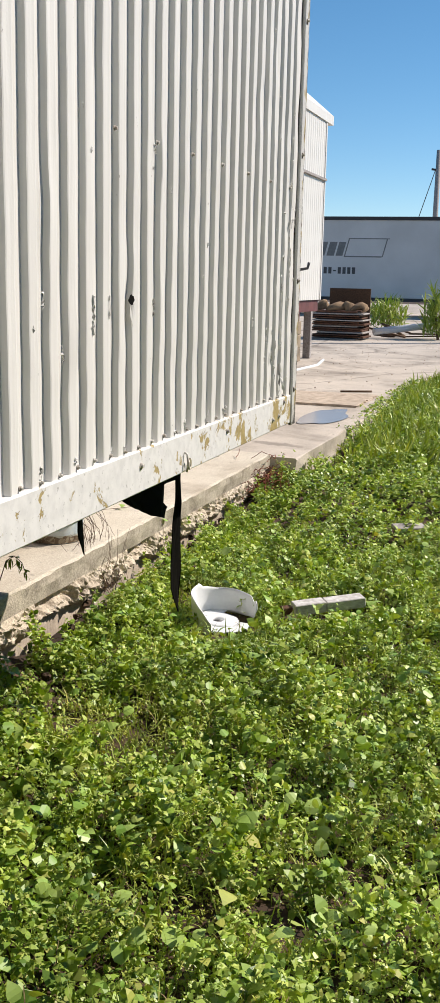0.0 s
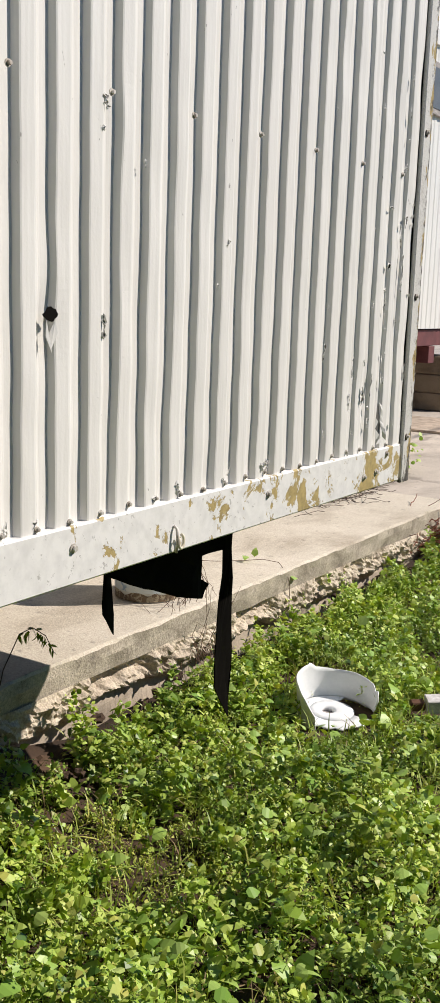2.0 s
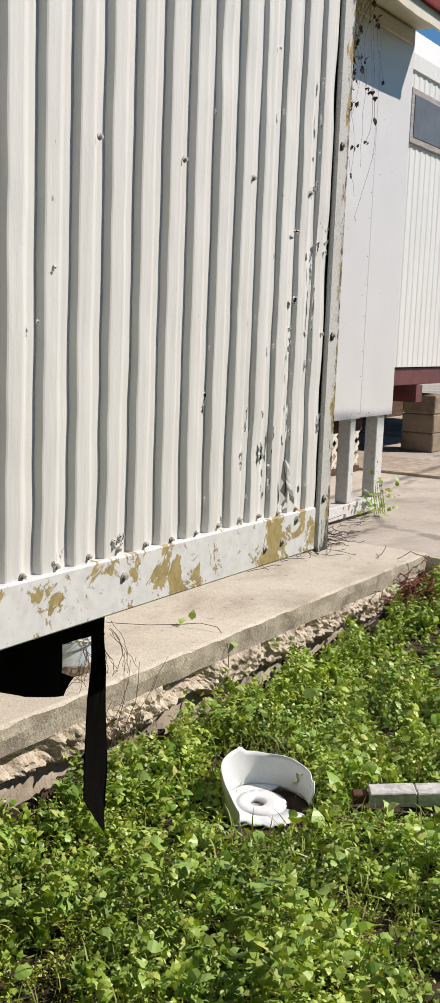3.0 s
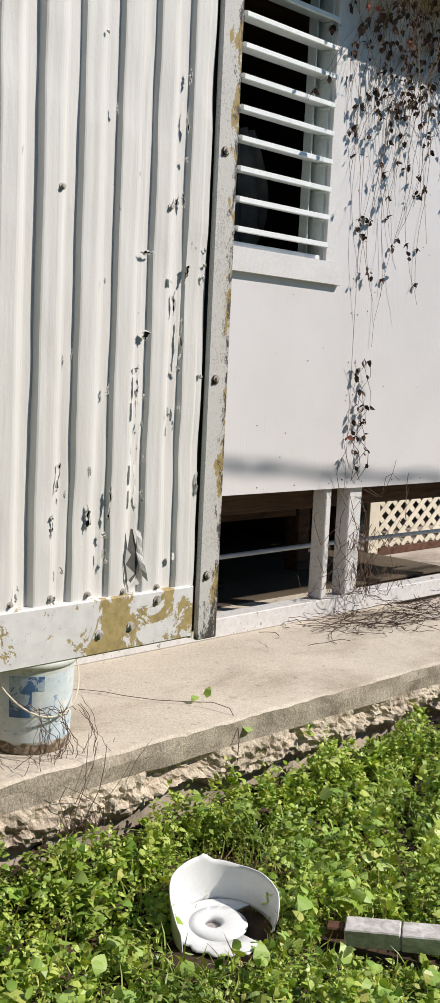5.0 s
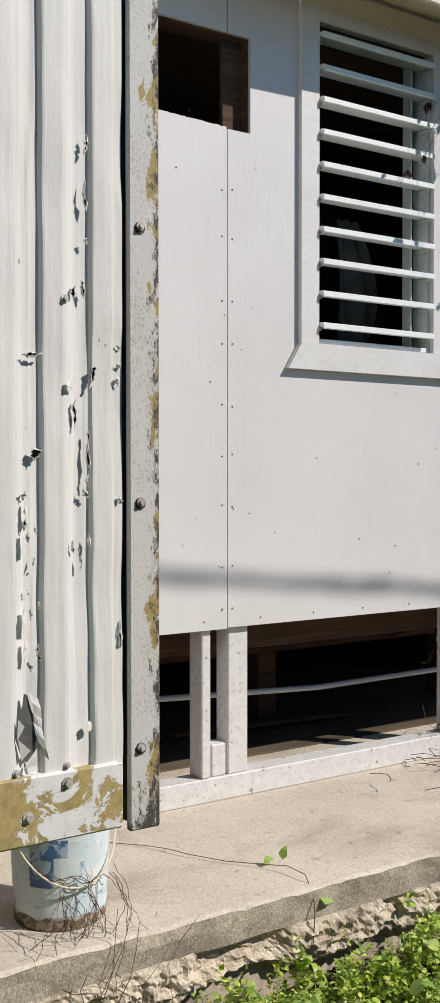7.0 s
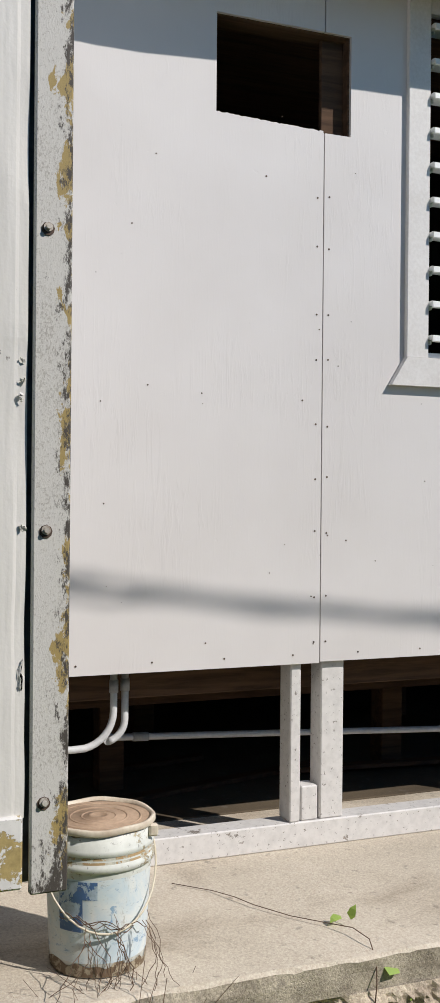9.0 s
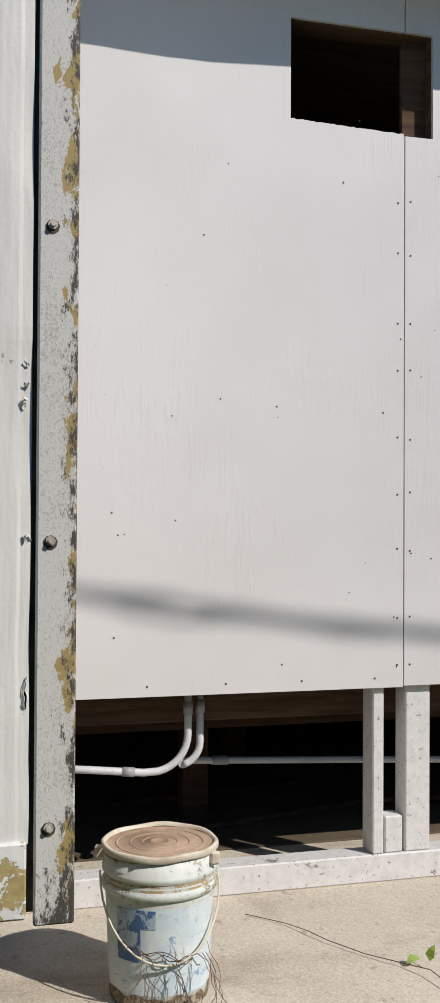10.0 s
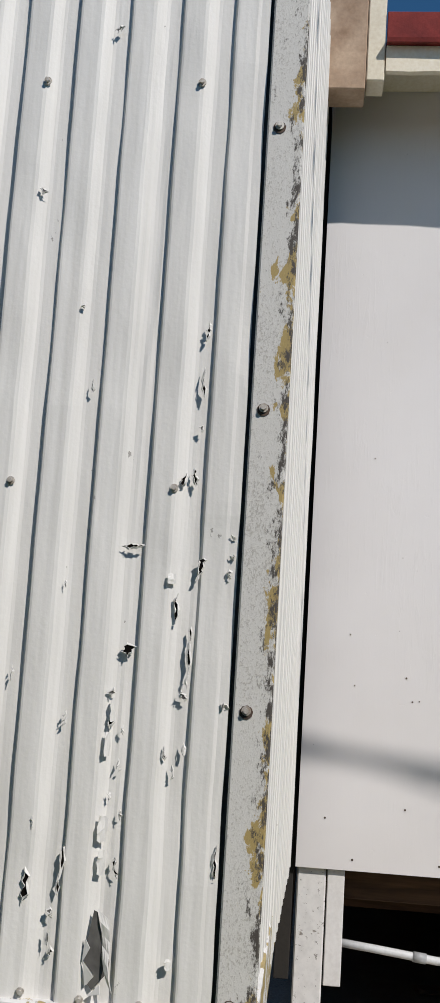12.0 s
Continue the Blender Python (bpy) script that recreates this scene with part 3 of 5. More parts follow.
for y, z in ((3.60, 0.965), (3.53, 0.96), (3.66, 1.005), (2.42, 0.985), (3.05, 0.985)):
    bolt(-0.870, y, z, 0.005)


def rip(y, z, w, h, seed=0, open_=True):
    """A torn spot in the sheet: a ragged dark slot inside a lip of metal bent outwards."""
    rng = random.Random(int(seed * 97 + y * 1000 + z * 77))
    x = CREST + 0.0014
    w, h = w * 0.8, h * 0.85
    long, wide = max(w, h), min(w, h)
    n = 8 if long > 0.02 else 5
    up = min(0.005, 0.35 * wide + 0.001)
    mid, left, right = 0.0, [], []
    for k in range(n + 1):
        mid += wide * rng.uniform(-0.35, 0.35)
        taper = 0.04 if k in (0, n) else rng.choice((0.15, 0.4, 0.8, 1.2)) * rng.uniform(0.6, 1.2)
        along = long * (k / n - 0.5) + long / n * rng.uniform(-0.3, 0.3)
        left.append((mid - 0.5 * wide * taper * rng.uniform(0.5, 1.4), along))
        right.append((mid + 0.5 * wide * taper * rng.uniform(0.5, 1.4), along + long / n * rng.uniform(-0.2, 0.2)))
    loop = left + right[::-1]
    if w > h:
        loop = [(b, a) for a, b in loop]
    n = len(loop)
    heavy = rng.uniform(0, 6.28)
    inner, outer, lifted = loop, [], []
    for p, q in loop:
        a = math.atan2(q / max(h, 1e-4), p / max(w, 1e-4))
        lean = 0.25 + 0.75 * max(0.0, math.cos(a - heavy))
        outer.append((p + 0.0018 * math.cos(a) * rng.uniform(0.5, 1.8), q + 0.0024 * math.sin(a) * rng.uniform(0.5, 1.8)))
        lifted.append((p * (1.0 + 0.2 * lean), q * 1.02, up * lean * rng.uniform(0.2, 1.3)))
    hole = None
    if open_:
        # flat face on top of the sheet; its dark colour paints the slot's unlit inside
        bm = bmesh.new()
        bm.faces.new([bm.verts.new((x, y + p, z + q)) for p, q in inner])
        hole = part("rip", bm, M_BLACK if y > 3.25 and w * h > 0.00008 else M_BARE, home, "ragged rip, a flat face coloured as its dark inside")
    bm = bmesh.new()
    o = [bm.verts.new((x - 0.0012, y + p, z + q)) for p, q in outer]
    i = [bm.verts.new((x + u, y + p, z + q)) for p, q, u in lifted]
    for k in range(n):
        if rng.random() < 0.86:
            bm.faces.new((o[k], o[(k + 1) % n], i[(k + 1) % n], i[k]))
    thick(part("curled_lip", bm, M_SIDING, hole or home, "bent metal lip"), 0.0006)


def paint_plate(y, z, w, h, seed=0):
    """A plate of paint lifting off the sheet, loose along one edge."""
    rng = random.Random(int(seed * 131 + y * 1000 + z * 55))
    side = rng.choice((-1, 1))
    bm = bmesh.new()
    rows = []
    for j in range(5):
        t = j / 4
        half = 0.5 * w * (0.55 + 0.45 * math.sin(math.pi * (0.15 + 0.7 * t))) * rng.uniform(0.8, 1.15)
        rows.append([bm.verts.new((CREST + 0.0012 + 0.0048 * (0.5 + 0.5 * side * u) ** 2 * rng.uniform(0.5, 1.2), y + half * u + rng.uniform(-0.1, 0.1) * w, z + h * (t - 0.5) + rng.uniform(-0.06, 0.06) * h)) for u in (-1, -0.3, 0.4, 1)])
    for a, b in zip(rows, rows[1:]):
        for k in range(3):
            bm.faces.new((a[k], a[k + 1], b[k + 1], b[k]))
    thick(part("paint_flake", bm, M_SIDING, home), 0.0005)


# (y, z, width, height) of each rip
RIPS = ((1.965, 1.361, .014, .035), (2.039, 1.259, .013, .040), (2.183, 1.345, .009, .05), (2.183, 1.305, .006, .03), (2.257, 1.345, .004, .05), (2.496, 1.340, .009, .05), (2.499, 1.685, .009, .025), (2.497, 1.645, .006, .006),
        (3.282, 1.275, .008, .045), (3.428, 1.155, .006, .04), (3.438, 1.237, .009, .05), (3.500, 1.164, .007, .05))
RIPS_CORNER = ((3.612, 1.618, .034, .006), (3.617, 1.476, .014, .018), (3.600, 1.418, .008, .010), (3.623, 1.195, .006, .030), (3.622, 1.262, .005, .012), (3.545, 1.185, .005, .065), (3.541, 1.132, .010, .010), (3.543, 1.083, .010, .012),
               (3.697, 1.590, .008, .038), (3.674, 1.535, .006, .045), (3.697, 1.481, .004, .075), (3.694, 1.421, .008, .012), (3.686, 1.320, .006, .016), (3.749, 1.21, .005, .05), (3.750, 1.413, .010, .007),
               (3.748, 1.640, .006, .005), (3.748, 1.612, .007, .006), (3.747, 1.585, .005, .010), (3.675, 1.712, .008, .020), (3.690, 1.716, .006, .024), (3.693, 1.785, .004, .008), (3.695, 1.848, .004, .050), (3.694, 1.925, .004, .03),
               (3.454, 1.080, .008, .014), (3.600, 1.385, .006, .03), (3.534, 2.384, .012, .006), (3.438, 2.128, .008, .008), (3.514, 1.956, .005, .004))
for i, (y, z, w, h) in enumerate(RIPS):
    rip(y, z, w, h, i)
for i, (y, z, w, h) in enumerate(RIPS_CORNER):
    rip(y, z, w, h, 50 + i)
for i, (y, z, w, h) in enumerate(((3.597, 1.351, .008, .030), (3.599, 1.243, .014, .034), (3.600, 1.199, .011, .032), (3.601, 1.396, .007, .030), (3.668, 1.575, .012, .014), (3.697, 1.081, .010, .014), (3.536, 1.10, .008, .016))):
    paint_plate(y, z, w, h, i)
rng = random.Random(8)
for i in range(16):
    rip(1.8 + 0.0778 * rng.randrange(0, 22) + rng.uniform(-0.02, 0.01), 1.03 + rng.uniform(0, 0.025), rng.uniform(0.006, 0.012), rng.uniform(0.012, 0.024), 300 + i, rng.random() < 0.6)
for i in range(16):
    rip(3.30 + 0.0778 * rng.randrange(0, 6) + rng.gauss(0, 0.010), 1.05 + abs(rng.gauss(0, 0.4)), rng.uniform(0.002, 0.005), rng.uniform(0.005, 0.018), 400 + i, rng.random() < 0.3)
for i in range(10):
    rip(rng.uniform(1.9, 3.3), rng.uniform(1.1, 2.2), rng.uniform(0.003, 0.006), rng.uniform(0.006, 0.014), 500 + i, rng.random() < 0.5)


def big_tear():
    """The gash near the foot of the sheet, with a strip of metal folded out across it."""
    x = CREST + 0.0016
    bm = bmesh.new()
    bm.faces.new([bm.verts.new((x, 3.599 + a, 1.100 + b)) for a, b in ((-0.003, 0.040), (0.002, 0.038), (0.008, 0.016), (0.017, -0.004), (0.022, -0.022), (0.020, -0.036), (0.008, -0.050), (0.001, -0.058), (-0.005, -0.052), (0.003, -0.040), (-0.011, -0.024), (-0.008, 0.008))])
    gash = part("rip", bm, M_BARE, home, "long open gash")
    bm = bmesh.new()
    rows = []
    for k in range(7):
        t = k / 6
        rows.append([bm.verts.new((x + 0.001 + 0.014 * t * (0.3 + 0.7 * u) + 0.003 * math.sin(t * 9 + u), 3.607 + 0.016 * t + (0.014 - 0.006 * t) * (u - 0.4) + 0.002 * math.sin(t * 7), 1.142 - 0.088 * t - 0.010 * u)) for u in (0.0, 0.35, 0.7, 1.0)])
    for a, b in zip(rows, rows[1:]):
        for k in range(3):
            bm.faces.new((a[k], a[k + 1], b[k + 1], b[k]))
    thick(part("torn_flap", bm, M_SIDING, gash, "bent-out torn metal flap"), 0.0008)
    bm = bmesh.new()
    for pts in (((0.001, -0.012, -0.024), (0.006, 0.004, -0.040), (0.002, -0.008, -0.054)), ((0.001, -0.004, -0.066), (0.009, 0.014, -0.060), (0.003, 0.012, -0.050)), ((0.001, -0.012, 0.005), (0.005, -0.004, -0.006), (0.001, -0.014, -0.026))):
        bm.faces.new([bm.verts.new((x + a, 3.599 + b, 1.100 + c)) for a, b, c in pts])
    thick(part("curled_lip", bm, M_SIDING, gash, "bent metal lip"), 0.0007)


big_tear()


def punched_hole(y, z, r):
    """A ragged round puncture with the sheet pushed in below it and a split running down."""
    rng = random.Random(17)
    bm = bmesh.new()
    ring = []
    for k in range(18):
        a = 2 * math.pi * k / 18
        q = r * (1.25 if k in (0, 9) else 1.0) * rng.uniform(0.8, 1.12)
        ring.append(bm.verts.new((CREST + 0.0022, y + q * 1.1 * math.cos(a), z + q * 0.8 * math.sin(a))))
    # no opening is cut: a black face stands for the shade within
    bm.faces.new(ring)
    hole = part("hole", bm, M_BLACK, home, "round hole, a flat black face for its dark inside")
    bm = bmesh.new()
    bm.faces.new([bm.verts.new(p) for p in ((CREST + 0.003, y - r * 0.7, z - r * 0.6), (CREST - 0.002, y + 0.1 * r, z - r * 2.2), (CREST + 0.008, y - 0.2 * r, z - r * 4.2), (CREST + 0.004, y - r * 0.9, z - r * 2.4))])
    bm.faces.new([bm.verts.new(p) for p in ((CREST + 0.003, y + r * 0.8, z - r * 0.5), (CREST + 0.006, y + 0.9 * r, z - r * 2.0), (CREST + 0.004, y - 0.1 * r, z - r * 4.0), (CREST - 0.001, y + r * 0.1, z - r * 2.0))])
    thick(part("curled_lip", bm, M_SIDING, hole, "bent metal lip"), 0.0008)


punched_hole(2.368, 1.358, 0.0140)


# ---- black film hanging from the rail ----
FILM_SHEET = ((2.70, 0.955), (2.70, 0.865), (2.813, 0.811), (2.979, 0.761), (3.048, 0.718), (3.16, 0.687), (3.197, 0.715), (3.155, 0.736), (3.155, 0.793), (3.274, 0.793), (3.274, 0.955))
FILM_STRIP = ((3.238, 0.795), (3.239, 0.727), (3.232, 0.442), (3.300, 0.344), (3.300, 0.481), (3.287, 0.635), (3.273, 0.795))
FILM_SLIVER = ((3.146, 0.955), (3.148, 0.691), (3.132, 0.60), (3.182, 0.534), (3.189, 0.586), (3.174, 0.686), (3.172, 0.955))


def black_film():
    t = thing("black_plastic_sheet", "torn black plastic film hanging under the rim rail", "plastic sheet", (-1.10, 3.1, 0.95))

    def hanging(name, outline, x, label=""):
        bm = bmesh.new()
        bm.faces.new([bm.verts.new((x, y, z)) for y, z in outline])
        bmesh.ops.triangulate(bm, faces=bm.faces[:], quad_method="BEAUTY", ngon_method="EAR_CLIP")
        bmesh.ops.subdivide_edges(bm, edges=bm.edges[:], cuts=3, use_grid_fill=True)
        for v in bm.verts:
            v.co.x += 0.006 * math.sin(v.co.y * 31 + v.co.z * 9) + 0.006 * noise.noise(v.co * 14)
        thick(part(name, bm, M_BLACK, t, label), 0.003)

    hanging("sheet", FILM_SHEET, -1.10)
    hanging("strip", FILM_STRIP, -1.10, "long hanging black strip")
    hanging("strip", FILM_SLIVER, -1.385, "short hanging black strip")


black_film()


def rail_hook():
    t = thing("tie_hook", "rusty hook with a loop of pale rope on the rim rail", "hook", (-0.86, 2.71, 0.95))
    bm = bmesh.new()
    tube(bm, [(-0.869, 2.703, 0.975), (-0.862, 2.703, 0.97), (-0.859, 2.702, 0.95), (-0.862, 2.702, 0.925)], 0.003, 6)
    part("hook", bm, M_BOLT, t)
    bm = bmesh.new()
    pts = [(-0.858, 2.712 + 0.008 * math.sin(a), 0.945 + 0.013 * math.cos(a)) for a in np.linspace(0, 5.4, 14)]
    tube(bm, pts, 0.003, 6)
    part("rope_loop", bm, M_CREAM, t, "pale rope loop")


rail_hook()

# ---- plywood house ----
WX = -2.545
house = thing("plywood_house", "white painted plywood house raised on studs", "house", (-3.5, 6.0, SLAB_Z))
HOLE = (4.677, 5.155, 2.647, 2.978)
WIN = (5.450, 6.025, 1.935, 3.10)
TOP, FOOT = 3.33, 0.912


def panel(y0, y1, z0, z1, cuts=()):
    """A plywood sheet with openings cut through it."""
    ys = sorted({y0, y1, *[c for k in cuts for c in k[:2] if y0 < c < y1]})
    zs = sorted({z0, z1, *[c for k in cuts for c in k[2:] if z0 < c < z1]})
    bm = bmesh.new()
    grid = {}

    def at(y, z):
        if (y, z) not in grid:
            grid[y, z] = bm.verts.new((WX, y, z))
        return grid[y, z]

    for a, b in zip(ys, ys[1:]):
        for c, d in zip(zs, zs[1:]):
            if not any(k[0] - 1e-6 <= a and b <= k[1] + 1e-6 and k[2] - 1e-6 <= c and d <= k[3] + 1e-6 for k in cuts):
                bm.faces.new((at(a, c), at(b, c), at(b, d), at(a, d)))
    out = bmesh.ops.extrude_face_region(bm, geom=bm.faces[:])["geom"]
    for v in out:
        if isinstance(v, bmesh.types.BMVert):
            v.co.x -= 0.013
    return part("plywood_panel", bm, M_PLY, house)


panel(3.843, 5.056, FOOT, TOP, (HOLE,))
panel(5.060, 6.273, FOOT + 0.004, TOP, (HOLE, WIN))
panel(6.277, 7.480, FOOT + 0.001, TOP)
panel(7.484, 7.955, FOOT + 0.005, TOP)
bm = slab_box(-4.4, WX - 0.014, 7.940, 7.954, FOOT, TOP)
part("end_panel", bm, M_PLY, house)
# inner frame of the cut hole
part("hole_frame", slab_box(WX - 0.10, WX - 0.014, HOLE[1] - 0.005, HOLE[1] + 0.035, HOLE[2] - 0.05, HOLE[3] + 0.05), M_WOOD_DARK, house, "dark exposed stud inside the cut hole")
part("hole_frame", slab_box(WX - 0.10, WX - 0.014, HOLE[0] - 0.04, HOLE[1], HOLE[3] - 0.005, HOLE[3] + 0.035), M_WOOD_DARK, house)
part("hole_frame", slab_box(WX - 0.07, WX - 0.05, 5.07, 5.15, HOLE[2], HOLE[3]), M_WOOD_DARK, house)
bm = bmesh.new()
rows = []
for k in range(41):
    y = HOLE[0] + (5.054 - HOLE[0]) * k / 40
    h = 0.004 + 0.014 * (1 - k / 40) + 0.006 * abs(noise.noise((y * 31, 2, 2))) + 0.004 * noise.noise((y * 90, 1, 5))
    rows.append([bm.verts.new(p) for p in ((WX, y, HOLE[2]), (WX, y, HOLE[2] + h), (WX - 0.012, y, HOLE[2] + h * 0.7), (WX - 0.012, y, HOLE[2]))])
for a, b in zip(rows, rows[1:]):
    for k in range(4):
        bm.faces.new((a[k], a[(k + 1) % 4], b[(k + 1) % 4], b[k]))
part("torn_edge", bm, M_PLY, house, "ragged sawn lower edge of the hole")
# base plate and studs
part("base_plate", slab_box(WX - 0.105, WX - 0.016, 3.935, 7.89, SLAB_Z, SLAB_Z + 0.085, bevel=0.004), M_WHITE_WORN, house, "white base plate with black mould stains")
for y0, y1, x in ((3.849, 3.93, 0.0), (4.962, 5.0, 0.0), (5.075, 5.16, 0.004), (6.17, 6.208, 0.0), (6.345, 6.441, 0.004), (7.40, 7.469, 0.0), (7.78, 7.886, 0.0)):
    part("stud", slab_box(WX - 0.10, WX - 0.018 - x, y0, y1, SLAB_Z + 0.086 if y0 > 4 else SLAB_Z, FOOT + 0.035, bevel=0.004), M_WHITE_WORN, house)
part("stud", slab_box(WX - 0.06, WX - 0.016, 3.934, 3.982, 0.598, 0.909, bevel=0.002), M_WHITE, house)
part("spacer_block", slab_box(WX - 0.09, WX - 0.022, 5.006, 5.066, SLAB_Z + 0.086, SLAB_Z + 0.20, bevel=0.004), M_WHITE_WORN, house)
# floor, inside and crawlspace
part("floor_deck", slab_box(-5.6, WX - 0.11, 3.9, 7.9, 0.95, 0.98), M_WOOD_DARK, house)
for x in (-2.75, -3.5, -4.3, -5.2):
    part("joist", slab_box(x - 0.025, x + 0.025, 3.9, 7.9, 0.80, 0.95, bevel=0.003), M_WOOD_DARK, house)
for x, y in ((-3.45, 4.6), (-3.45, 5.85), (-3.45, 7.0), (-4.3, 5.0), (-4.3, 6.4)):
    part("pier_post", slab_box(x - 0.05, x + 0.05, y - 0.05, y + 0.05, SLAB_Z, 0.80, bevel=0.004), M_WOOD_DARK, house)
part("brace", slab_box(-3.42, -3.38, 4.0, 6.9, 0.64, 0.72, bevel=0.003), M_WOOD_DARK, house)
part("rear_wall", slab_box(-5.64, -5.61, 3.9, 7.9, SLAB_Z, TOP), M_WOOD_DARK, house)
# added board that stops light entering the crawlspace from the far end
part("end_skirt", slab_box(-5.6, -3.75, 7.89, 7.91, SLAB_Z - 0.02, FOOT - 0.002), M_WOOD_DARK, house)
# near-black side wall and room backing: the dark behind the openings is painted
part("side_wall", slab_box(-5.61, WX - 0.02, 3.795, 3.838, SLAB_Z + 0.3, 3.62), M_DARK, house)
part("ceiling_board", slab_box(-5.6, WX - 0.02, 3.94, 7.89, 3.24, 3.27), M_WOOD_DARK, house)
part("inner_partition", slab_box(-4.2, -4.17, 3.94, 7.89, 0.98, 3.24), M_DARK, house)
# sheet over the slab past the sunlit strip; crawlspace shade is in its dark colour
part("crawl_soil", slab_box(-5.6, -2.98, 3.94, 7.88, SLAB_Z - 0.01, SLAB_Z + 0.006), M_FLOOR_UNDER, house, "dark sheet on the slab for the shade under the floor")
for x0, y0, z0, x1, y1, z1 in ((-3.2, 4.5, 0.322, -3.5, 5.6, 0.322), (-3.35, 5.3, 0.342, -3.25, 6.2, 0.342), (-3.6, 4.3, 0.322, -3.75, 5.1, 0.322)):
    d = Vector((x1 - x0, y1 - y0, z1 - z0))
    bm = slab_box(-0.03, 0.03, 0.0, d.length, -0.009, 0.009, bevel=0.002)
    bm.transform(Matrix.Translation((x0, y0, z0)) @ d.to_track_quat("Y", "Z").to_matrix().to_4x4())
    tagged(part("loose_board", bm, M_WOOD_DARK), "loose dark board lying under the raised floor", "board")
# nail heads along the seams and the foot of the sheets
for k in range(13):
    for y in (5.035, 5.078, 6.25, 6.296, 7.46):
        nz = FOOT + 0.05 + 0.185 * k + 0.02 * math.sin(k * 3.7 + y * 9)
        if nz < TOP - 0.1 and not (y < 5.2 and HOLE[2] - 0.03 < nz < HOLE[3] + 0.03):
            part("nail_head", tube(bmesh.new(), [(WX, y, nz), (WX + 0.0012, y, nz)], 0.0034, 6), M_NAIL, house)
for k in range(16):
    y = 4.0 + 0.24 * k
    part("nail_head", tube(bmesh.new(), [(WX, y, FOOT + 0.03), (WX + 0.0012, y, FOOT + 0.03)], 0.0034, 6), M_NAIL, house)
rng = random.Random(71)
for k in range(70):
    y, z, r = rng.uniform(3.9, 7.8), FOOT + 0.04 + 1.75 * rng.random(), rng.uniform(0.0016, 0.0034)
    if not (5.2 < y < 6.3 and z > 1.8):
        part("nail_head", tube(bmesh.new(), [(WX, y, z), (WX + 0.001, y, z)], r, 6), M_NAIL, house)
# eaves and roof
OV, EZ = 0.29, 3.122
bm = bmesh.new()
rows = []
for k in range(61):
    y = 3.988 + 4.032 * k / 60
    low, bow = EZ + 0.024 + 0.022 * noise.noise((y * 2.1, 3, 1)) + 0.004 * noise.noise((y * 11, 5, 1)), 0.006 * noise.noise((y * 1.7, 9, 1))
    rows.append([bm.verts.new((WX + OV + dx + bow, y, z)) for dx, z in ((-0.02, low), (0.0, low), (0.0, EZ + 0.105), (-0.02, EZ + 0.105))])
for a, b in zip(rows, rows[1:]):
    for k in range(4):
        bm.faces.new((a[k], a[(k + 1) % 4], b[(k + 1) % 4], b[k]))
bm.faces.new(rows[0])
bm.faces.new(rows[-1][::-1])
part("fascia", bm, M_CREAM, house, "cream painted fascia board")
bm = bmesh.new()
vs = [(WX + OV - 0.02, 3.86, EZ + 0.088), (WX + OV - 0.02, 8.02, EZ + 0.088), (-4.2, 8.02, EZ + 0.75), (-4.2, 3.86, EZ + 0.75)]
bm.faces.new([bm.verts.new(p) for p in vs])
thick(part("roof_deck", bm, M_STAINED, house), 0.02)
bm = bmesh.new()
vs = [(WX + OV + 0.03, 3.988, EZ + 0.10), (WX + OV + 0.03, 8.05, EZ + 0.10), (-4.2, 8.05, EZ + 0.79), (-4.2, 3.988, EZ + 0.79)]
bm.faces.new([bm.verts.new(p) for p in vs])
thick(part("roofing", bm, M_RED, house, "red roofing felt"), 0.012)
bm = bmesh.new()
vs = [(-4.2, 3.85, EZ + 0.79), (-4.2, 8.05, EZ + 0.79), (-5.9, 8.05, EZ + 0.1), (-5.9, 3.85, EZ + 0.1)]
bm.faces.new([bm.verts.new(p) for p in vs])
thick(part("roofing", bm, M_RED, house), 0.012)
part("barge_board", slab_box(WX + 0.19, WX + OV + 0.005, 3.76, 3.932, EZ - 0.03, EZ + 0.42, bevel=0.003), M_STAINED, house, "brown stained barge board end")
part("barge_board", slab_box(WX + 0.20, WX + OV - 0.002, 3.934, 3.985, EZ + 0.0, EZ + 0.42, bevel=0.003), M_CREAM, house)
part("head_board", slab_box(WX + 0.001, WX + 0.022, 5.35, 7.9, WIN[3] + 0.055, WIN[3] + 0.13, bevel=0.002), M_CREAM, house)
part("felt_edge", slab_box(WX + OV - 0.014, WX + OV + 0.004, 3.988, 8.03, EZ + 0.107, EZ + 0.21, bevel=0.002), M_RED, house, "red felt turned over the eave")
part("soffit", slab_box(WX + 0.002, WX + OV - 0.021, 3.988, 7.95, EZ + 0.13, EZ + 0.142), M_CREAM, house)


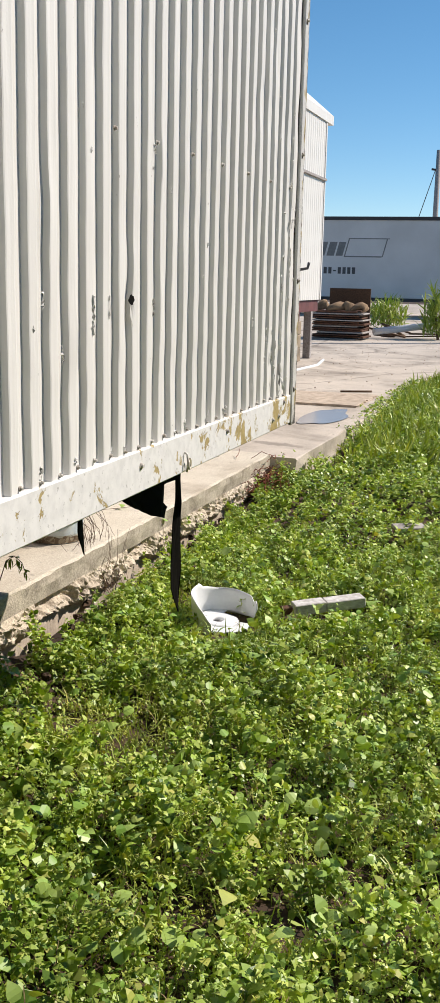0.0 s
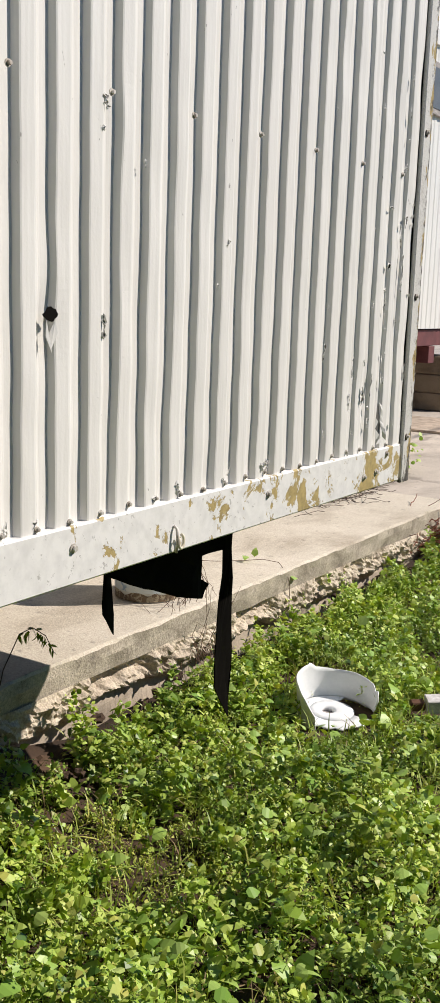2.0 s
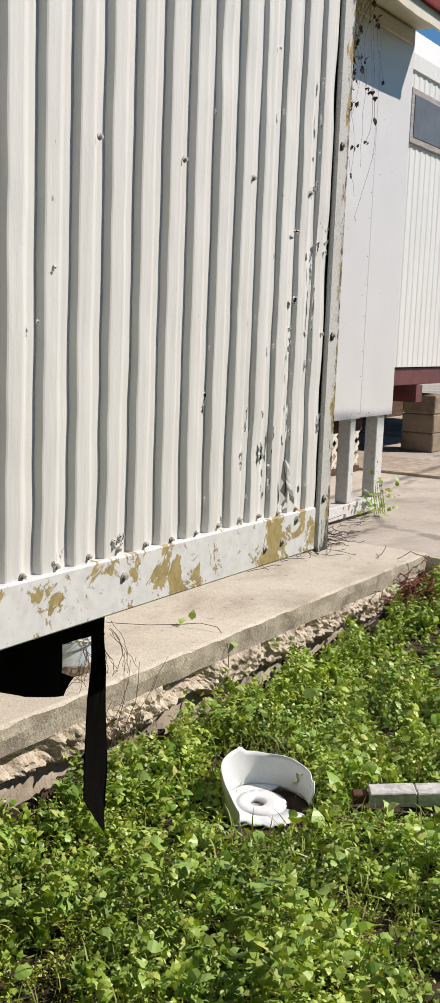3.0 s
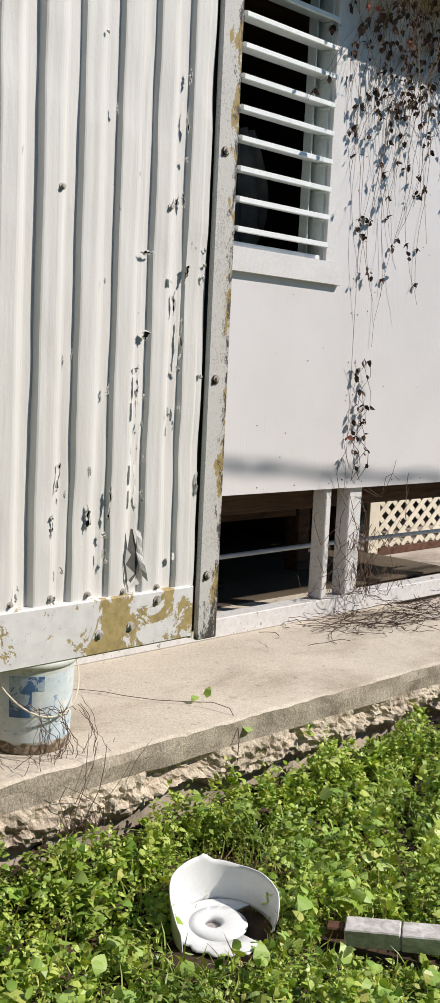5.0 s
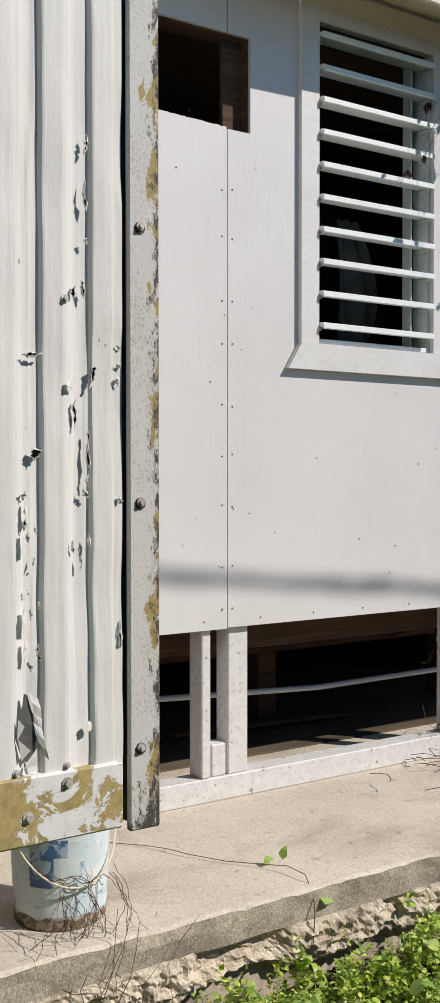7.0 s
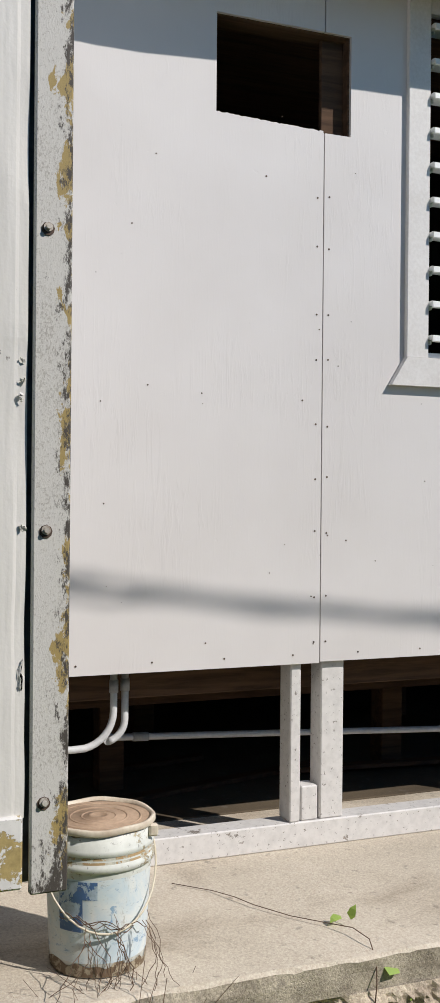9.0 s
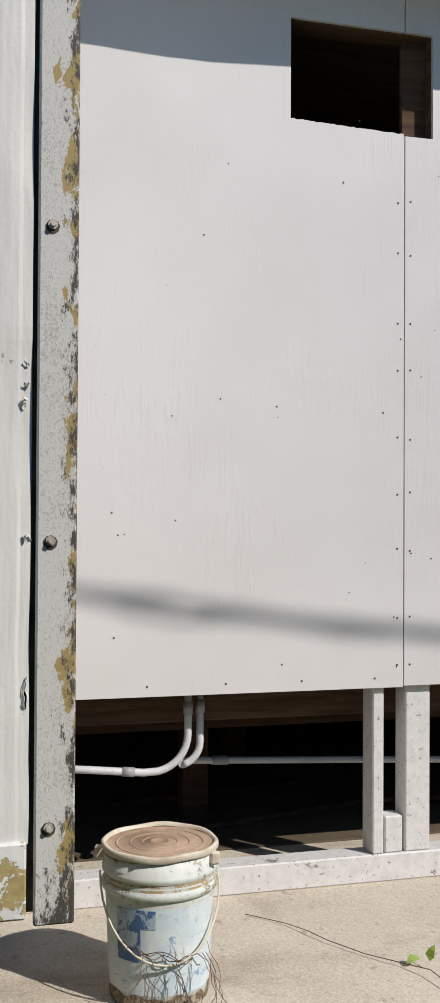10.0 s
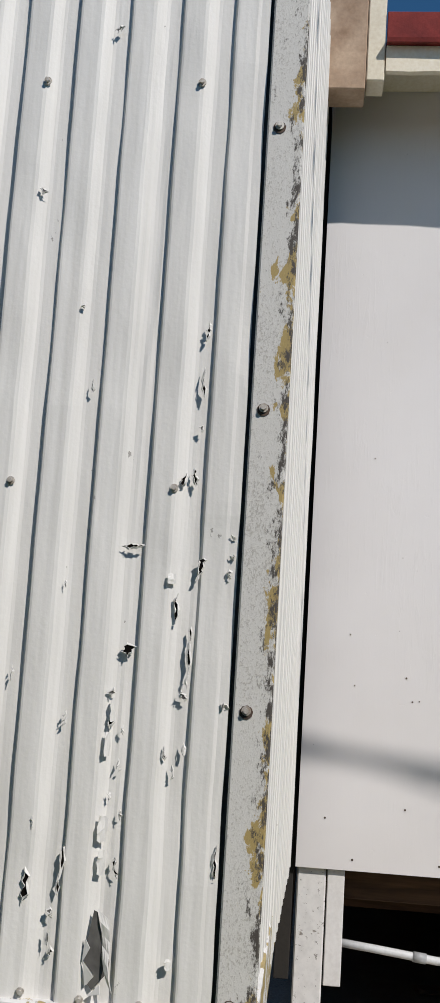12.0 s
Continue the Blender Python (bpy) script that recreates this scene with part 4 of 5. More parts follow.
def louvre_window():
    w = new("window_1")
    w.parent = house
    w.location = Vector((WX, 5.75, 1.93)) - house.location
    tagged(w, "white louvre window standing open")
    y0, y1, z0, z1 = WIN
    part("side_trim", slab_box(WX + 0.001, WX + 0.021, y0 - 0.085, y0, z0 - 0.005, z1 + 0.06, bevel=0.002), M_WHITE, w)
    part("side_trim", slab_box(WX + 0.001, WX + 0.021, y1, y1 + 0.07, z0 - 0.005, z1 + 0.06, bevel=0.002), M_WHITE, w)
    part("side_trim", slab_box(WX + 0.001, WX + 0.019, y0, y1, z1, z1 + 0.06, bevel=0.002), M_WHITE, w)
    bm = bmesh.new()
    a = [(y0 - 0.145, 1.834), (y1 + 0.115, 1.834), (y1 + 0.09, 1.930), (y0 - 0.085, 1.930)]
    f = bm.faces.new([bm.verts.new((WX + 0.001, y, z)) for y, z in a])
    out = bmesh.ops.extrude_face_region(bm, geom=[f])["geom"]
    for v in out:
        if isinstance(v, bmesh.types.BMVert):
            v.co.x += 0.026
    part("sill_trim", bm, M_WHITE, w)
    for a, b, c, d in ((y0, y0 + 0.012, -0.085, -0.002), (y1 - 0.012, y1, -0.085, -0.002), (y1 - 0.060, y1 - 0.052, -0.095, -0.045)):
        part("louvre_channel", slab_box(WX + c, WX + d, a, b, z0, z1, bevel=0.002), M_CHANNEL, w)
    part("bottom_frame", slab_box(WX - 0.085, WX - 0.002, y0 + 0.012, y1 - 0.012, z0, z0 + 0.018, bevel=0.002), M_SLAT, w)
    for k in range(10):
        zc = 1.992 + k * 0.1172
        bm = bmesh.new()
        prof = [(0.040, 0.006), (0.041, -0.012), (0.036, -0.015), (0.032, -0.006), (-0.055, 0.002), (-0.055, 0.008), (0.030, 0.010)]
        ends = []
        for y in (y0 + 0.004, y1 - 0.014):
            ends.append([bm.verts.new((WX + 0.002 + px, y, zc + 0.006 + pz + 0.002 * noise.noise((k * 3.7, y, px * 9)))) for px, pz in prof])
        m = len(prof)
        for i in range(m):
            bm.faces.new((ends[0][i], ends[0][(i + 1) % m], ends[1][(i + 1) % m], ends[1][i]))
        bm.faces.new(ends[0])
        bm.faces.new(ends[1][::-1])
        slat = part("slat", bm, M_SLAT, w)
        for y in (y0 + 0.013, y1 - 0.022):
            part("slat_clip", slab_box(WX - 0.04, WX + 0.012, y, y + 0.006, zc - 0.012, zc + 0.002), M_CHANNEL, slat)


louvre_window()


def curtain():
    bm = bmesh.new()
    rows = []
    for j in range(14):
        z = 1.95 + 0.62 * j / 13
        wid = 0.10 + 0.14 * math.sin(math.pi * (j / 13) ** 0.8)
        rows.append([bm.verts.new((-3.10 + 0.03 * math.sin(k * 1.3 + j * 0.2), 6.0 + wid * k / 9, z)) for k in range(10)])
    for a, b in zip(rows, rows[1:]):
        for k in range(9):
            bm.faces.new((a[k], a[k + 1], b[k + 1], b[k])).smooth = True
    c = thick(part("hanging_cloth", bm, M_CLOTH), 0.01)
    tagged(c, "grey cloth hanging in the dark room", "cloth")


curtain()


# ---- conduits under the house ----
def arc(c, r, a0, a1, plane, n=8):
    out = []
    for k in range(n + 1):
        a = radians(a0 + (a1 - a0) * k / n)
        out.append((c[0], c[1] + r * math.cos(a), c[2] + r * math.sin(a)))
    return out


def conduit():
    t = thing("conduit", "grey plastic conduit pipes under the floor", "pipe", (-2.66, 4.4, 0.67))
    x = -2.66
    pts = [(x, 3.96, 0.694), (x, 4.085, 0.682), (x, 4.16, 0.674), (x, 4.255, 0.664)] + arc((x, 4.28, 0.776), 0.112, -80, 0, "yz") + [(x, 4.392, 0.945)]
    part("pipe", tube(bmesh.new(), pts, 0.0115, 12), M_PVC, t)
    part("coupling", tube(bmesh.new(), [(x, 4.188, 0.671), (x, 4.225, 0.667)], 0.0145, 12), M_PVC_DARK, t)
    part("coupling", tube(bmesh.new(), [(x, 4.392, 0.835), (x, 4.392, 0.875)], 0.0145, 12), M_PVC_DARK, t)
    x2 = -2.68
    pts = [(x2, 4.435, 0.945)] + arc((x2, 4.365, 0.745), 0.07, 0, -75, "yz")
    part("pipe", tube(bmesh.new(), pts, 0.0115, 12), M_PVC, t)
    part("coupling", tube(bmesh.new(), [(x2, 4.435, 0.835), (x2, 4.435, 0.875)], 0.0145, 12), M_PVC_DARK, t)
    part("coupling", tube(bmesh.new(), [(-2.95, 4.545, 0.6213), (-2.95, 4.60, 0.6185)], 0.0155, 12), M_PVC_DARK, t)
    part("pipe", tube(bmesh.new(), [(x2, 4.38, 0.677), (-2.80, 4.40, 0.660), (-2.95, 4.47, 0.625), (-2.95, 5.092, 0.594), (-2.95, 5.783, 0.558), (-2.95, 6.475, 0.563), (-2.95, 7.85, 0.555)], 0.0118, 10), M_PVC, t)


conduit()


# ---- lattice panel behind the far posts ----
def lattice():
    t = thing("lattice_panel", "cream diagonal wooden lattice panel beyond the crawlspace", "lattice", (-3.62, 8.8, 0.28))
    y0, y1, z0, z1, x = 7.97, 9.7, 0.33, 1.10, -3.60
    step, k = 0.135, 0.80
    for s in (1, -1):
        for c in range(-14, 30):
            a = y0 + c * step
            if s > 0:
                lo, hi = max(z0, z0 + (y0 - a) * k), min(z1, z0 + (y1 - a) * k)
            else:
                lo, hi = max(z0, z0 + (a - y1) * k), min(z1, z0 + (a - y0) * k)
            if hi - lo < 0.02:
                continue
            p = Vector((x + 0.004 * s, a + s * (lo - z0) / k, lo))
            q = Vector((x + 0.004 * s, a + s * (hi - z0) / k, hi))
            d = (q - p).normalized()
            n = Vector((0, d.z, -d.y)) * 0.018
            bm = bmesh.new()
            vs = [bm.verts.new(v + Vector((o, 0, 0))) for o in (-0.003, 0.003) for v in (p - n, p + n, q + n, q - n)]
            for qd in ((0, 1, 2, 3), (7, 6, 5, 4), (0, 4, 5, 1), (1, 5, 6, 2), (2, 6, 7, 3), (3, 7, 4, 0)):
                bm.faces.new([vs[i] for i in qd])
            part("slat", bm, M_CREAM, t)
    part("rail", slab_box(x - 0.02, x + 0.02, y0, y1, 0.28, z0, bevel=0.003), M_WOOD_END, t, "brown bottom rail")
    part("stile", slab_box(x - 0.02, x + 0.012, y0 - 0.11, y0 - 0.002, 0.28, z1, bevel=0.003), M_CREAM, t)


lattice()


# ---- bucket ----
def bucket():
    cx, cy, h = -1.995, 4.165, 0.335
    t = thing("bucket", "grimy white plastic bucket with a faded blue wrap", "bucket", (cx, cy, SLAB_Z))
    b = (cx, cy, SLAB_Z)
    rz = [(0.0, 0.004), (0.118, 0.0), (0.124, 0.006), (0.137, 0.232), (0.1375, 0.236), (0.146, 0.240), (0.147, 0.252), (0.141, 0.256), (0.140, 0.272), (0.1455, 0.276), (0.1455, 0.286), (0.141, 0.290), (0.142, 0.318), (0.136, 0.318)]
    part("body", lathe(bmesh.new(), rz, 48, at=b), M_BUCKET, t)
    bm = lathe(bmesh.new(), [(0.1245, 0.004), (0.1258, 0.022), (0.1262, 0.028)], 60, at=b)
    for v in bm.verts:
        if v.co.z > SLAB_Z + 0.01:
            v.co.z += 0.018 * noise.noise((v.co.x * 30, v.co.y * 30, 3))
    part("grime_band", bm, M_GRIME, t, "brown grime round the foot")
    part("stained_groove", lathe(bmesh.new(), [(0.1412, 0.2565), (0.1404, 0.264), (0.1404, 0.272)], 48, at=b), M_RUST_STAIN, t, "rust-brown stained groove")
    for r in (0.045, 0.075, 0.110):
        part("lid_ring", lathe(bmesh.new(), [(r - 0.003, 0.3275), (r - 0.0015, 0.3295), (r + 0.0015, 0.3295), (r + 0.003, 0.3275)], 40, at=b), M_LID, t)
    lab = [(0.1262, 0.035), (0.1367, 0.222)]
    part("wrap", lathe(bmesh.new(), lab, 40, radians(250), radians(-150), b), M_LABEL, t, "faded pale blue printed wrap")
    blue = [(0.1305, 0.105), (0.1373, 0.218)]
    part("wrap_block", lathe(bmesh.new(), blue, 10, radians(30), radians(-62), b), M_LABEL_BLUE, t, "worn dark blue block")
    blue = [(0.1350, 0.178), (0.1374, 0.218)]
    part("wrap_block", lathe(bmesh.new(), blue, 8, radians(16), radians(-32), b), M_LABEL_BLUE, t)
    lid = [(0.0, 0.328), (0.018, 0.3285), (0.02, 0.331), (0.026, 0.331), (0.028, 0.328), (0.136, 0.327), (0.138, 0.334), (0.145, 0.335), (0.1480, 0.332), (0.1485, 0.322), (0.146, 0.320), (0.1445, 0.322)]
    part("lid", lathe(bmesh.new(), lid[:6], 48, at=b), M_LID, t, "brown dirt-covered lid")
    rim = lathe(bmesh.new(), lid[5:], 48, at=b)
    for v in rim.verts:
        a = math.atan2(v.co.y - cy, v.co.x - cx)
        v.co.z += 0.0015 * math.sin(a * 3) + 0.0012 * math.sin(a * 7)
    part("lid_rim", rim, M_LID_RIM, t, "warped lid rim")
    for a in (-1.75, 0.9):
        c = Vector((cx + 0.152 * math.cos(a), cy + 0.152 * math.sin(a), SLAB_Z + 0.312))
        part("lid_tab", box(bmesh.new(), c.x - 0.008, c.x + 0.008, c.y - 0.012, c.y + 0.012, c.z - 0.016, c.z + 0.012, 0.004), M_LID_RIM, t)
    pts = []
    for k in range(21):
        a = radians(-100 + 190 * k / 20)
        s = k / 20
        pts.append((cx + 0.150 * math.cos(a), cy + 0.150 * math.sin(a), SLAB_Z + 0.268 - 0.16 * math.sin(math.pi * s)))
    part("bail_handle", tube(bmesh.new(), pts, 0.0028, 6), M_CREAM, t, "thin wire handle")
    t.scale = (0.95, 0.95, 1.08)


bucket()


# ---- broken white tub and boards in the weeds ----
def broken_tub():
    c = (-1.268, 4.282, -0.018)
    lean = Matrix.Translation(c) @ Matrix.Rotation(radians(5), 4, (0.707, 0.707, 0)) @ Matrix.Translation((-c[0], -c[1], -c[2]))
    t = thing("broken_tub", "broken white plastic tub lying in the weeds", "tub", c)
    n = 64
    a0, a1 = 28.0, 268.0
    rows = []
    bm = bmesh.new()
    for j in range(9):
        row = []
        for k in range(n + 1):
            deg = a0 + (a1 - a0) * k / n
            a = radians(deg)
            top = float(np.interp(deg, (28, 34, 38, 42, 47, 52, 90, 120, 148, 158, 160, 163, 185, 215, 228, 250, 268), (0.060, 0.088, 0.092, 0.076, 0.080, 0.096, 0.106, 0.104, 0.116, 0.136, 0.137, 0.132, 0.128, 0.127, 0.120, 0.090, 0.045)))
            foot = float(np.interp(deg, (28, 60, 100, 250, 268), (0.020, 0.004, 0.0, -0.015, -0.030)))
            s = j / 8
            r = 0.131 + 0.013 * s + (0.003 if j == 2 else 0.0) + 0.002 * math.sin(a * 3)
            row.append(bm.verts.new((c[0] + r * math.cos(a), c[1] + r * math.sin(a), c[2] + foot + (top - foot) * s)))
        rows.append(row)
    for a, b in zip(rows, rows[1:]):
        for k in range(n):
            bm.faces.new((a[k], a[k + 1], b[k + 1], b[k])).smooth = True
    bm.transform(lean)
    thick(part("side_wall", bm, M_TUB, t, "jagged broken tub wall"), 0.0035)
    bm = bmesh.new()
    hx, hy = -0.022, -0.020
    m = 44
    for ring, first, span in ((((1.0, 0.006), (0.94, 0.010), (0.80, 0.011), (0.60, 0.015)), 100, 272), (((0.60, 0.015), (0.40, 0.020), (0.24, 0.021), (0.18, 0.017), (0.17, 0.004)), 0, 360)):
        rows = []
        for f, z in ring:
            row = []
            for k in range(m + 1):
                a = radians(first + span * k / m)
                ragged = 1.0 - (0.32 * abs(noise.noise((k * 0.7, 3, 2))) if f > 0.7 and k > 26 else 0.0)
                w = 1 - f
                row.append(bm.verts.new((c[0] + hx * w + 0.129 * f * ragged * math.cos(a), c[1] + hy * w + 0.129 * f * ragged * math.sin(a), c[2] + z)))
            rows.append(row)
        for a, b in zip(rows, rows[1:]):
            for k in range(m):
                bm.faces.new((a[k], a[k + 1], b[k + 1], b[k])).smooth = True
    bmesh.ops.remove_doubles(bm, verts=bm.verts[:], dist=0.0004)
    bm.transform(lean)
    thick(part("base", bm, M_TUB, t, "dished base with a round hole"), 0.003)
    bm = lathe(bmesh.new(), [(0.0, 0.003), (0.030, 0.002)], 20, at=(c[0] + hx * 0.8, c[1] + hy * 0.8, c[2]))
    bm.transform(lean)
    part("hole_bottom", bm, M_WOOD_GREY, t)


broken_tub()


def boards():
    t = thing("timber_plank", "white painted plank with a rotten split end on the grass", "plank", (-0.85, 4.5, 0.0))
    m = pose(-1.012, 4.468, 0.034, 3, -4, 33)
    bm = slab_box(0.0, 0.14, -0.038, 0.030, -0.035, 0.012, bevel=0.003)
    bm.transform(m)
    part("board", bm, M_PLANK, t)
    bm = slab_box(0.143, 0.32, -0.040, 0.030, -0.035, 0.010, bevel=0.003)
    bm.transform(m)
    part("board", bm, M_PLANK, t)
    bm = slab_box(-0.05, -0.002, -0.01, 0.03, -0.035, -0.004, bevel=0.004)
    bm.transform(m)
    part("core", bm, M_WOOD_END, t, "rotten brown end")
    t = thing("plank_offcut", "short pale board lying in the grass", "plank", (-0.75, 5.95, 0.05))
    bm = slab_box(-0.09, 0.09, -0.05, 0.05, 0.03, 0.05, bevel=0.003)
    bm.transform(pose(-0.74, 5.98, 0.04, 4, 0, 30))
    part("board", bm, M_WOOD_GREY, t)


boards()


# ---- far home on block piers ----
def far_home():
    t = thing("far_mobile_home", "second white ribbed mobile home on block piers", "mobile home", (-5, 12, 0.32))
    X = -3.65
    y0, y1, z0, z1 = 8.6, 16.0, 1.138, 3.67
    verts, faces = [], []
    ys, y, k = [], y0, 0
    while y < y1:
        ys += [(y, 0.0), (y + 0.045, 0.0), (y + 0.06, 1.0), (y + 0.105, 1.0)]
        y += 0.12
    for z in (z0, z1):
        for yy, d in ys:
            verts.append((X - 0.006 * d, min(yy, y1), z))
    n = len(ys)
    for i in range(n - 1):
        faces.append((i, i + 1, n + i + 1, n + i))
    attach(raw("siding", verts, faces, M_HOME_FAR), t)
    part("end_wall", slab_box(-6.0, X - 0.02, y1 - 0.02, y1, z0, z1), M_HOME_FAR, t)
    part("near_end_wall", slab_box(-6.0, X - 0.02, y0, y0 + 0.02, z0, z1), M_HOME_FAR, t)
    part("floor", slab_box(-6.0, X - 0.02, y0, y1, z0, z0 + 0.04), M_DARK, t)
    part("ledge", slab_box(X - 0.01, X + 0.03, 12.9, y1 + 0.03, 2.85, 2.885), M_WOOD_GREY, t, "thin weathered ledge strip")
    part("corner_trim", slab_box(X - 0.05, X + 0.012, y1 - 0.04, y1 + 0.012, z0, z1), M_HOME_FAR, t)
    bm = bmesh.new()
    prof = [(X + 0.02, 3.672), (X + 0.02, 3.80), (X - 1.1, 4.72), (X - 2.7, 3.80), (X - 2.7, 3.672)]
    ends = [[bm.verts.new((px, yy, pz)) for px, pz in prof] for yy in (y0 - 0.2, y1 + 0.35)]
    for i in range(5):
        bm.faces.new((ends[0][i], ends[0][(i + 1) % 5], ends[1][(i + 1) % 5], ends[1][i]))
    bm.faces.new(ends[0])
    bm.faces.new(ends[1][::-1])
    part("roof", bm, M_HOME_FAR, t, "white ribbed roof edge")
    part("steel_beam", slab_box(X - 0.18, X - 0.03, y0, y1, 0.97, 1.13, bevel=0.004), M_STEEL_RED, t, "red oxide steel beam")
    part("steel_beam", slab_box(X - 1.8, X - 0.02, 14.72, 14.88, 0.852, 0.966, bevel=0.004), M_STEEL_RED, t)
    for y in (11.75, 14.8):
        for k in range(3):
            part("block", slab_box(X - 0.36, X - 0.02, y - 0.2, y + 0.2, 0.282 + k * 0.19, 0.468 + k * 0.19, bevel=0.01), M_BLOCK, t)
    part("steel_beam", slab_box(X - 1.8, X - 0.02, 11.05, 11.2, 0.80, 0.966, bevel=0.004), M_STEEL_RED, t)
    # added dark board at the back, shuts out light beneath the far home
    part("rear_skirt", slab_box(-5.95, -5.9, y0, y1, 0.282, z0), M_WOOD_DARK, t)
    for y in (15.65,):
        part("leg", slab_box(X - 0.14, X - 0.03, y - 0.05, y + 0.05, 0.282, 0.97, bevel=0.005), M_WOOD_GREY, t)
    w = part("window_frame", slab_box(X + 0.002, X + 0.03, 10.42, 11.3, 3.07, 3.52, bevel=0.003), M_WOOD_GREY, t)
    part("screen", slab_box(X + 0.031, X + 0.036, 10.48, 11.24, 3.12, 3.47), M_SCREEN, w, "grey insect screen")
    part("window_frame", slab_box(X + 0.002, X + 0.05, 12.15, 13.1, 2.05, 2.12, bevel=0.003), M_TRAILER_DARK, t, "dark bracket shelf")
    bm = bmesh.new()
    tube(bm, [(X, 14.75, 1.56), (X + 0.10, 14.75, 1.58), (X + 0.12, 14.75, 1.66)], 0.02, 6)
    part("bracket", bm, M_TRAILER_DARK, t)


far_home()


# ---- semi-trailer at the back ----
def semi_trailer():
    t = thing("semi_trailer", "parked grey box semi-trailer with faded lettering", "trailer", (-6, 36, 0.3))
    Y, z0, z1 = 36.6, 0.88, 3.56
    part("box_body", slab_box(-13.0, -0.5, Y, Y + 2.4, z0, z1, bevel=0.03), M_TRAILER, t)
    part("top_rail", slab_box(-13.02, -0.48, Y - 0.03, Y + 0.02, z1 - 0.10, z1 + 0.02), M_TRAILER_DARK, t)
    part("bottom_rail", slab_box(-13.02, -0.48, Y - 0.03, Y + 0.02, z0 - 0.09, z0 + 0.02), M_TRAILER_DARK, t)
    for x in (-1.6, -2.8, -9.5):
        bm = bmesh.new()
        tube(bm, [(x, Y + 0.1, 0.80), (x, Y + 0.4, 0.80)], 0.48, 24)
        part("wheel", bm, M_TRAILER_DARK, t)
    # faded bars where lettering stood
    for x0, w in ((-8.95, 0.26), (-8.62, 0.24), (-8.31, 0.26), (-7.99, 0.24)):
        bm = slab_box(0, w, -0.006, 0, 0, 0.46)
        for v in bm.verts:
            v.co.x += v.co.z * 0.25
        bm.transform(Matrix.Translation((x0, Y - 0.002, 2.28)))
        part("letter_bar", bm, M_INK_GREY, t)
    for a, b, c, d in ((-7.7, -6.4, 2.24, 2.28), (-7.55, -6.15, 2.84, 2.87)):
        part("panel_stripe", slab_box(a, b, Y - 0.008, Y - 0.002, c, d), M_INK_GREY, t)
    for a in (-7.7, -6.4):
        bm = slab_box(0, 0.04, -0.006, 0, 0, 0.60)
        for v in bm.verts:
            v.co.x += v.co.z * 0.25
        bm.transform(Matrix.Translation((a, Y - 0.002, 2.26)))
        part("panel_stripe", bm, M_INK_GREY, t)
    for k in range(8):
        x = -8.55 + 0.165 * k
        part("letter_bar", slab_box(x, x + 0.11, Y - 0.008, Y - 0.002, 1.68 if k != 3 else 1.76, 1.90 if k != 3 else 1.80), M_INK, t)


semi_trailer()


def plank_stack():
    t = thing("plank_stack", "stack of weathered planks under dry tarpaulin bundles", "plank stack", (-4.4, 21.4, 0.28))
    rng = random.Random(4)
    for k in range(14):
        bm = slab_box(-4.95 + rng.uniform(-0.10, 0.10), -3.98 + rng.uniform(-0.10, 0.08), 21.0 + rng.uniform(-0.06, 0.06), 21.8, 0.282 + k * 0.041, 0.282 + k * 0.041 + rng.uniform(0.022, 0.034), bevel=0.005)
        bm.transform(Matrix.Translation((-4.45, 21.4, 0)) @ Matrix.Rotation(rng.uniform(-0.04, 0.04), 4, "Z") @ Matrix.Translation((4.45, -21.4, 0)))
        part("plank", bm, M_WOOD_END if k % 3 else M_WOOD_GREY, t)
    for x, w, h in ((-4.78, 0.17, 0.20), (-4.52, 0.20, 0.15), (-4.28, 0.14, 0.21), (-4.08, 0.17, 0.14)):
        bm = lathe(bmesh.new(), [(w, 0), (w * 1.1, 0.25 * h), (w * 0.8, 0.65 * h), (w * 0.3, 0.95 * h), (0.0, h)], 16, at=(x, 21.25, 0.856))
        for v in bm.verts:
            v.co += Vector((1, 1, 0.8)) * 0.09 * noise.noise(v.co * 7)
        part("tarp_lump", bm, M_TARP, t)
    part("back_board", slab_box(-4.85, -4.0, 22.0, 22.05, 0.282, 1.28), M_WOOD_DARK, t)
    bm = bmesh.new()
    tube(bm, [(-3.9, 22.0, 0.42), (-2.3, 23.2, 0.62)], 0.07, 10)
    p = part("fallen_pipe", bm, M_TUB)
    tagged(p, "white pipe lying on the concrete", "pipe")
    bm = bmesh.new()
    for k in range(16):
        a = Vector((rng.uniform(-4.0, -2.0), rng.uniform(22.6, 24.5), 0.30))
        b = a + Vector((rng.uniform(-0.9, 0.9), rng.uniform(-0.4, 0.4), rng.uniform(0.0, 0.25)))
        tube(bm, [a, b], rng.uniform(0.015, 0.035), 6)
    tagged(part("scrap_poles", bm, M_WOOD_DARK), "heap of dark scrap poles on the yard", "scrap", kind="stuff")
    bm = bmesh.new()
    tube(bm, [(-2.23, 11.05, 0.288), (-1.93, 11.2, 0.290)], 0.012, 6)
    tagged(part("dark_stick", bm, M_WOOD_DARK), "dark stick lying on the concrete", "stick")
    bm = bmesh.new()
    tube(bm, [(-3.7, 12.5, 0.292), (-3.3, 13.2, 0.292), (-3.25, 14.3, 0.292), (-3.4, 15.3, 0.292)], 0.02, 8)
    tagged(part("white_hose", bm, M_TUB), "white hose lying along the concrete", "hose")


plank_stack()


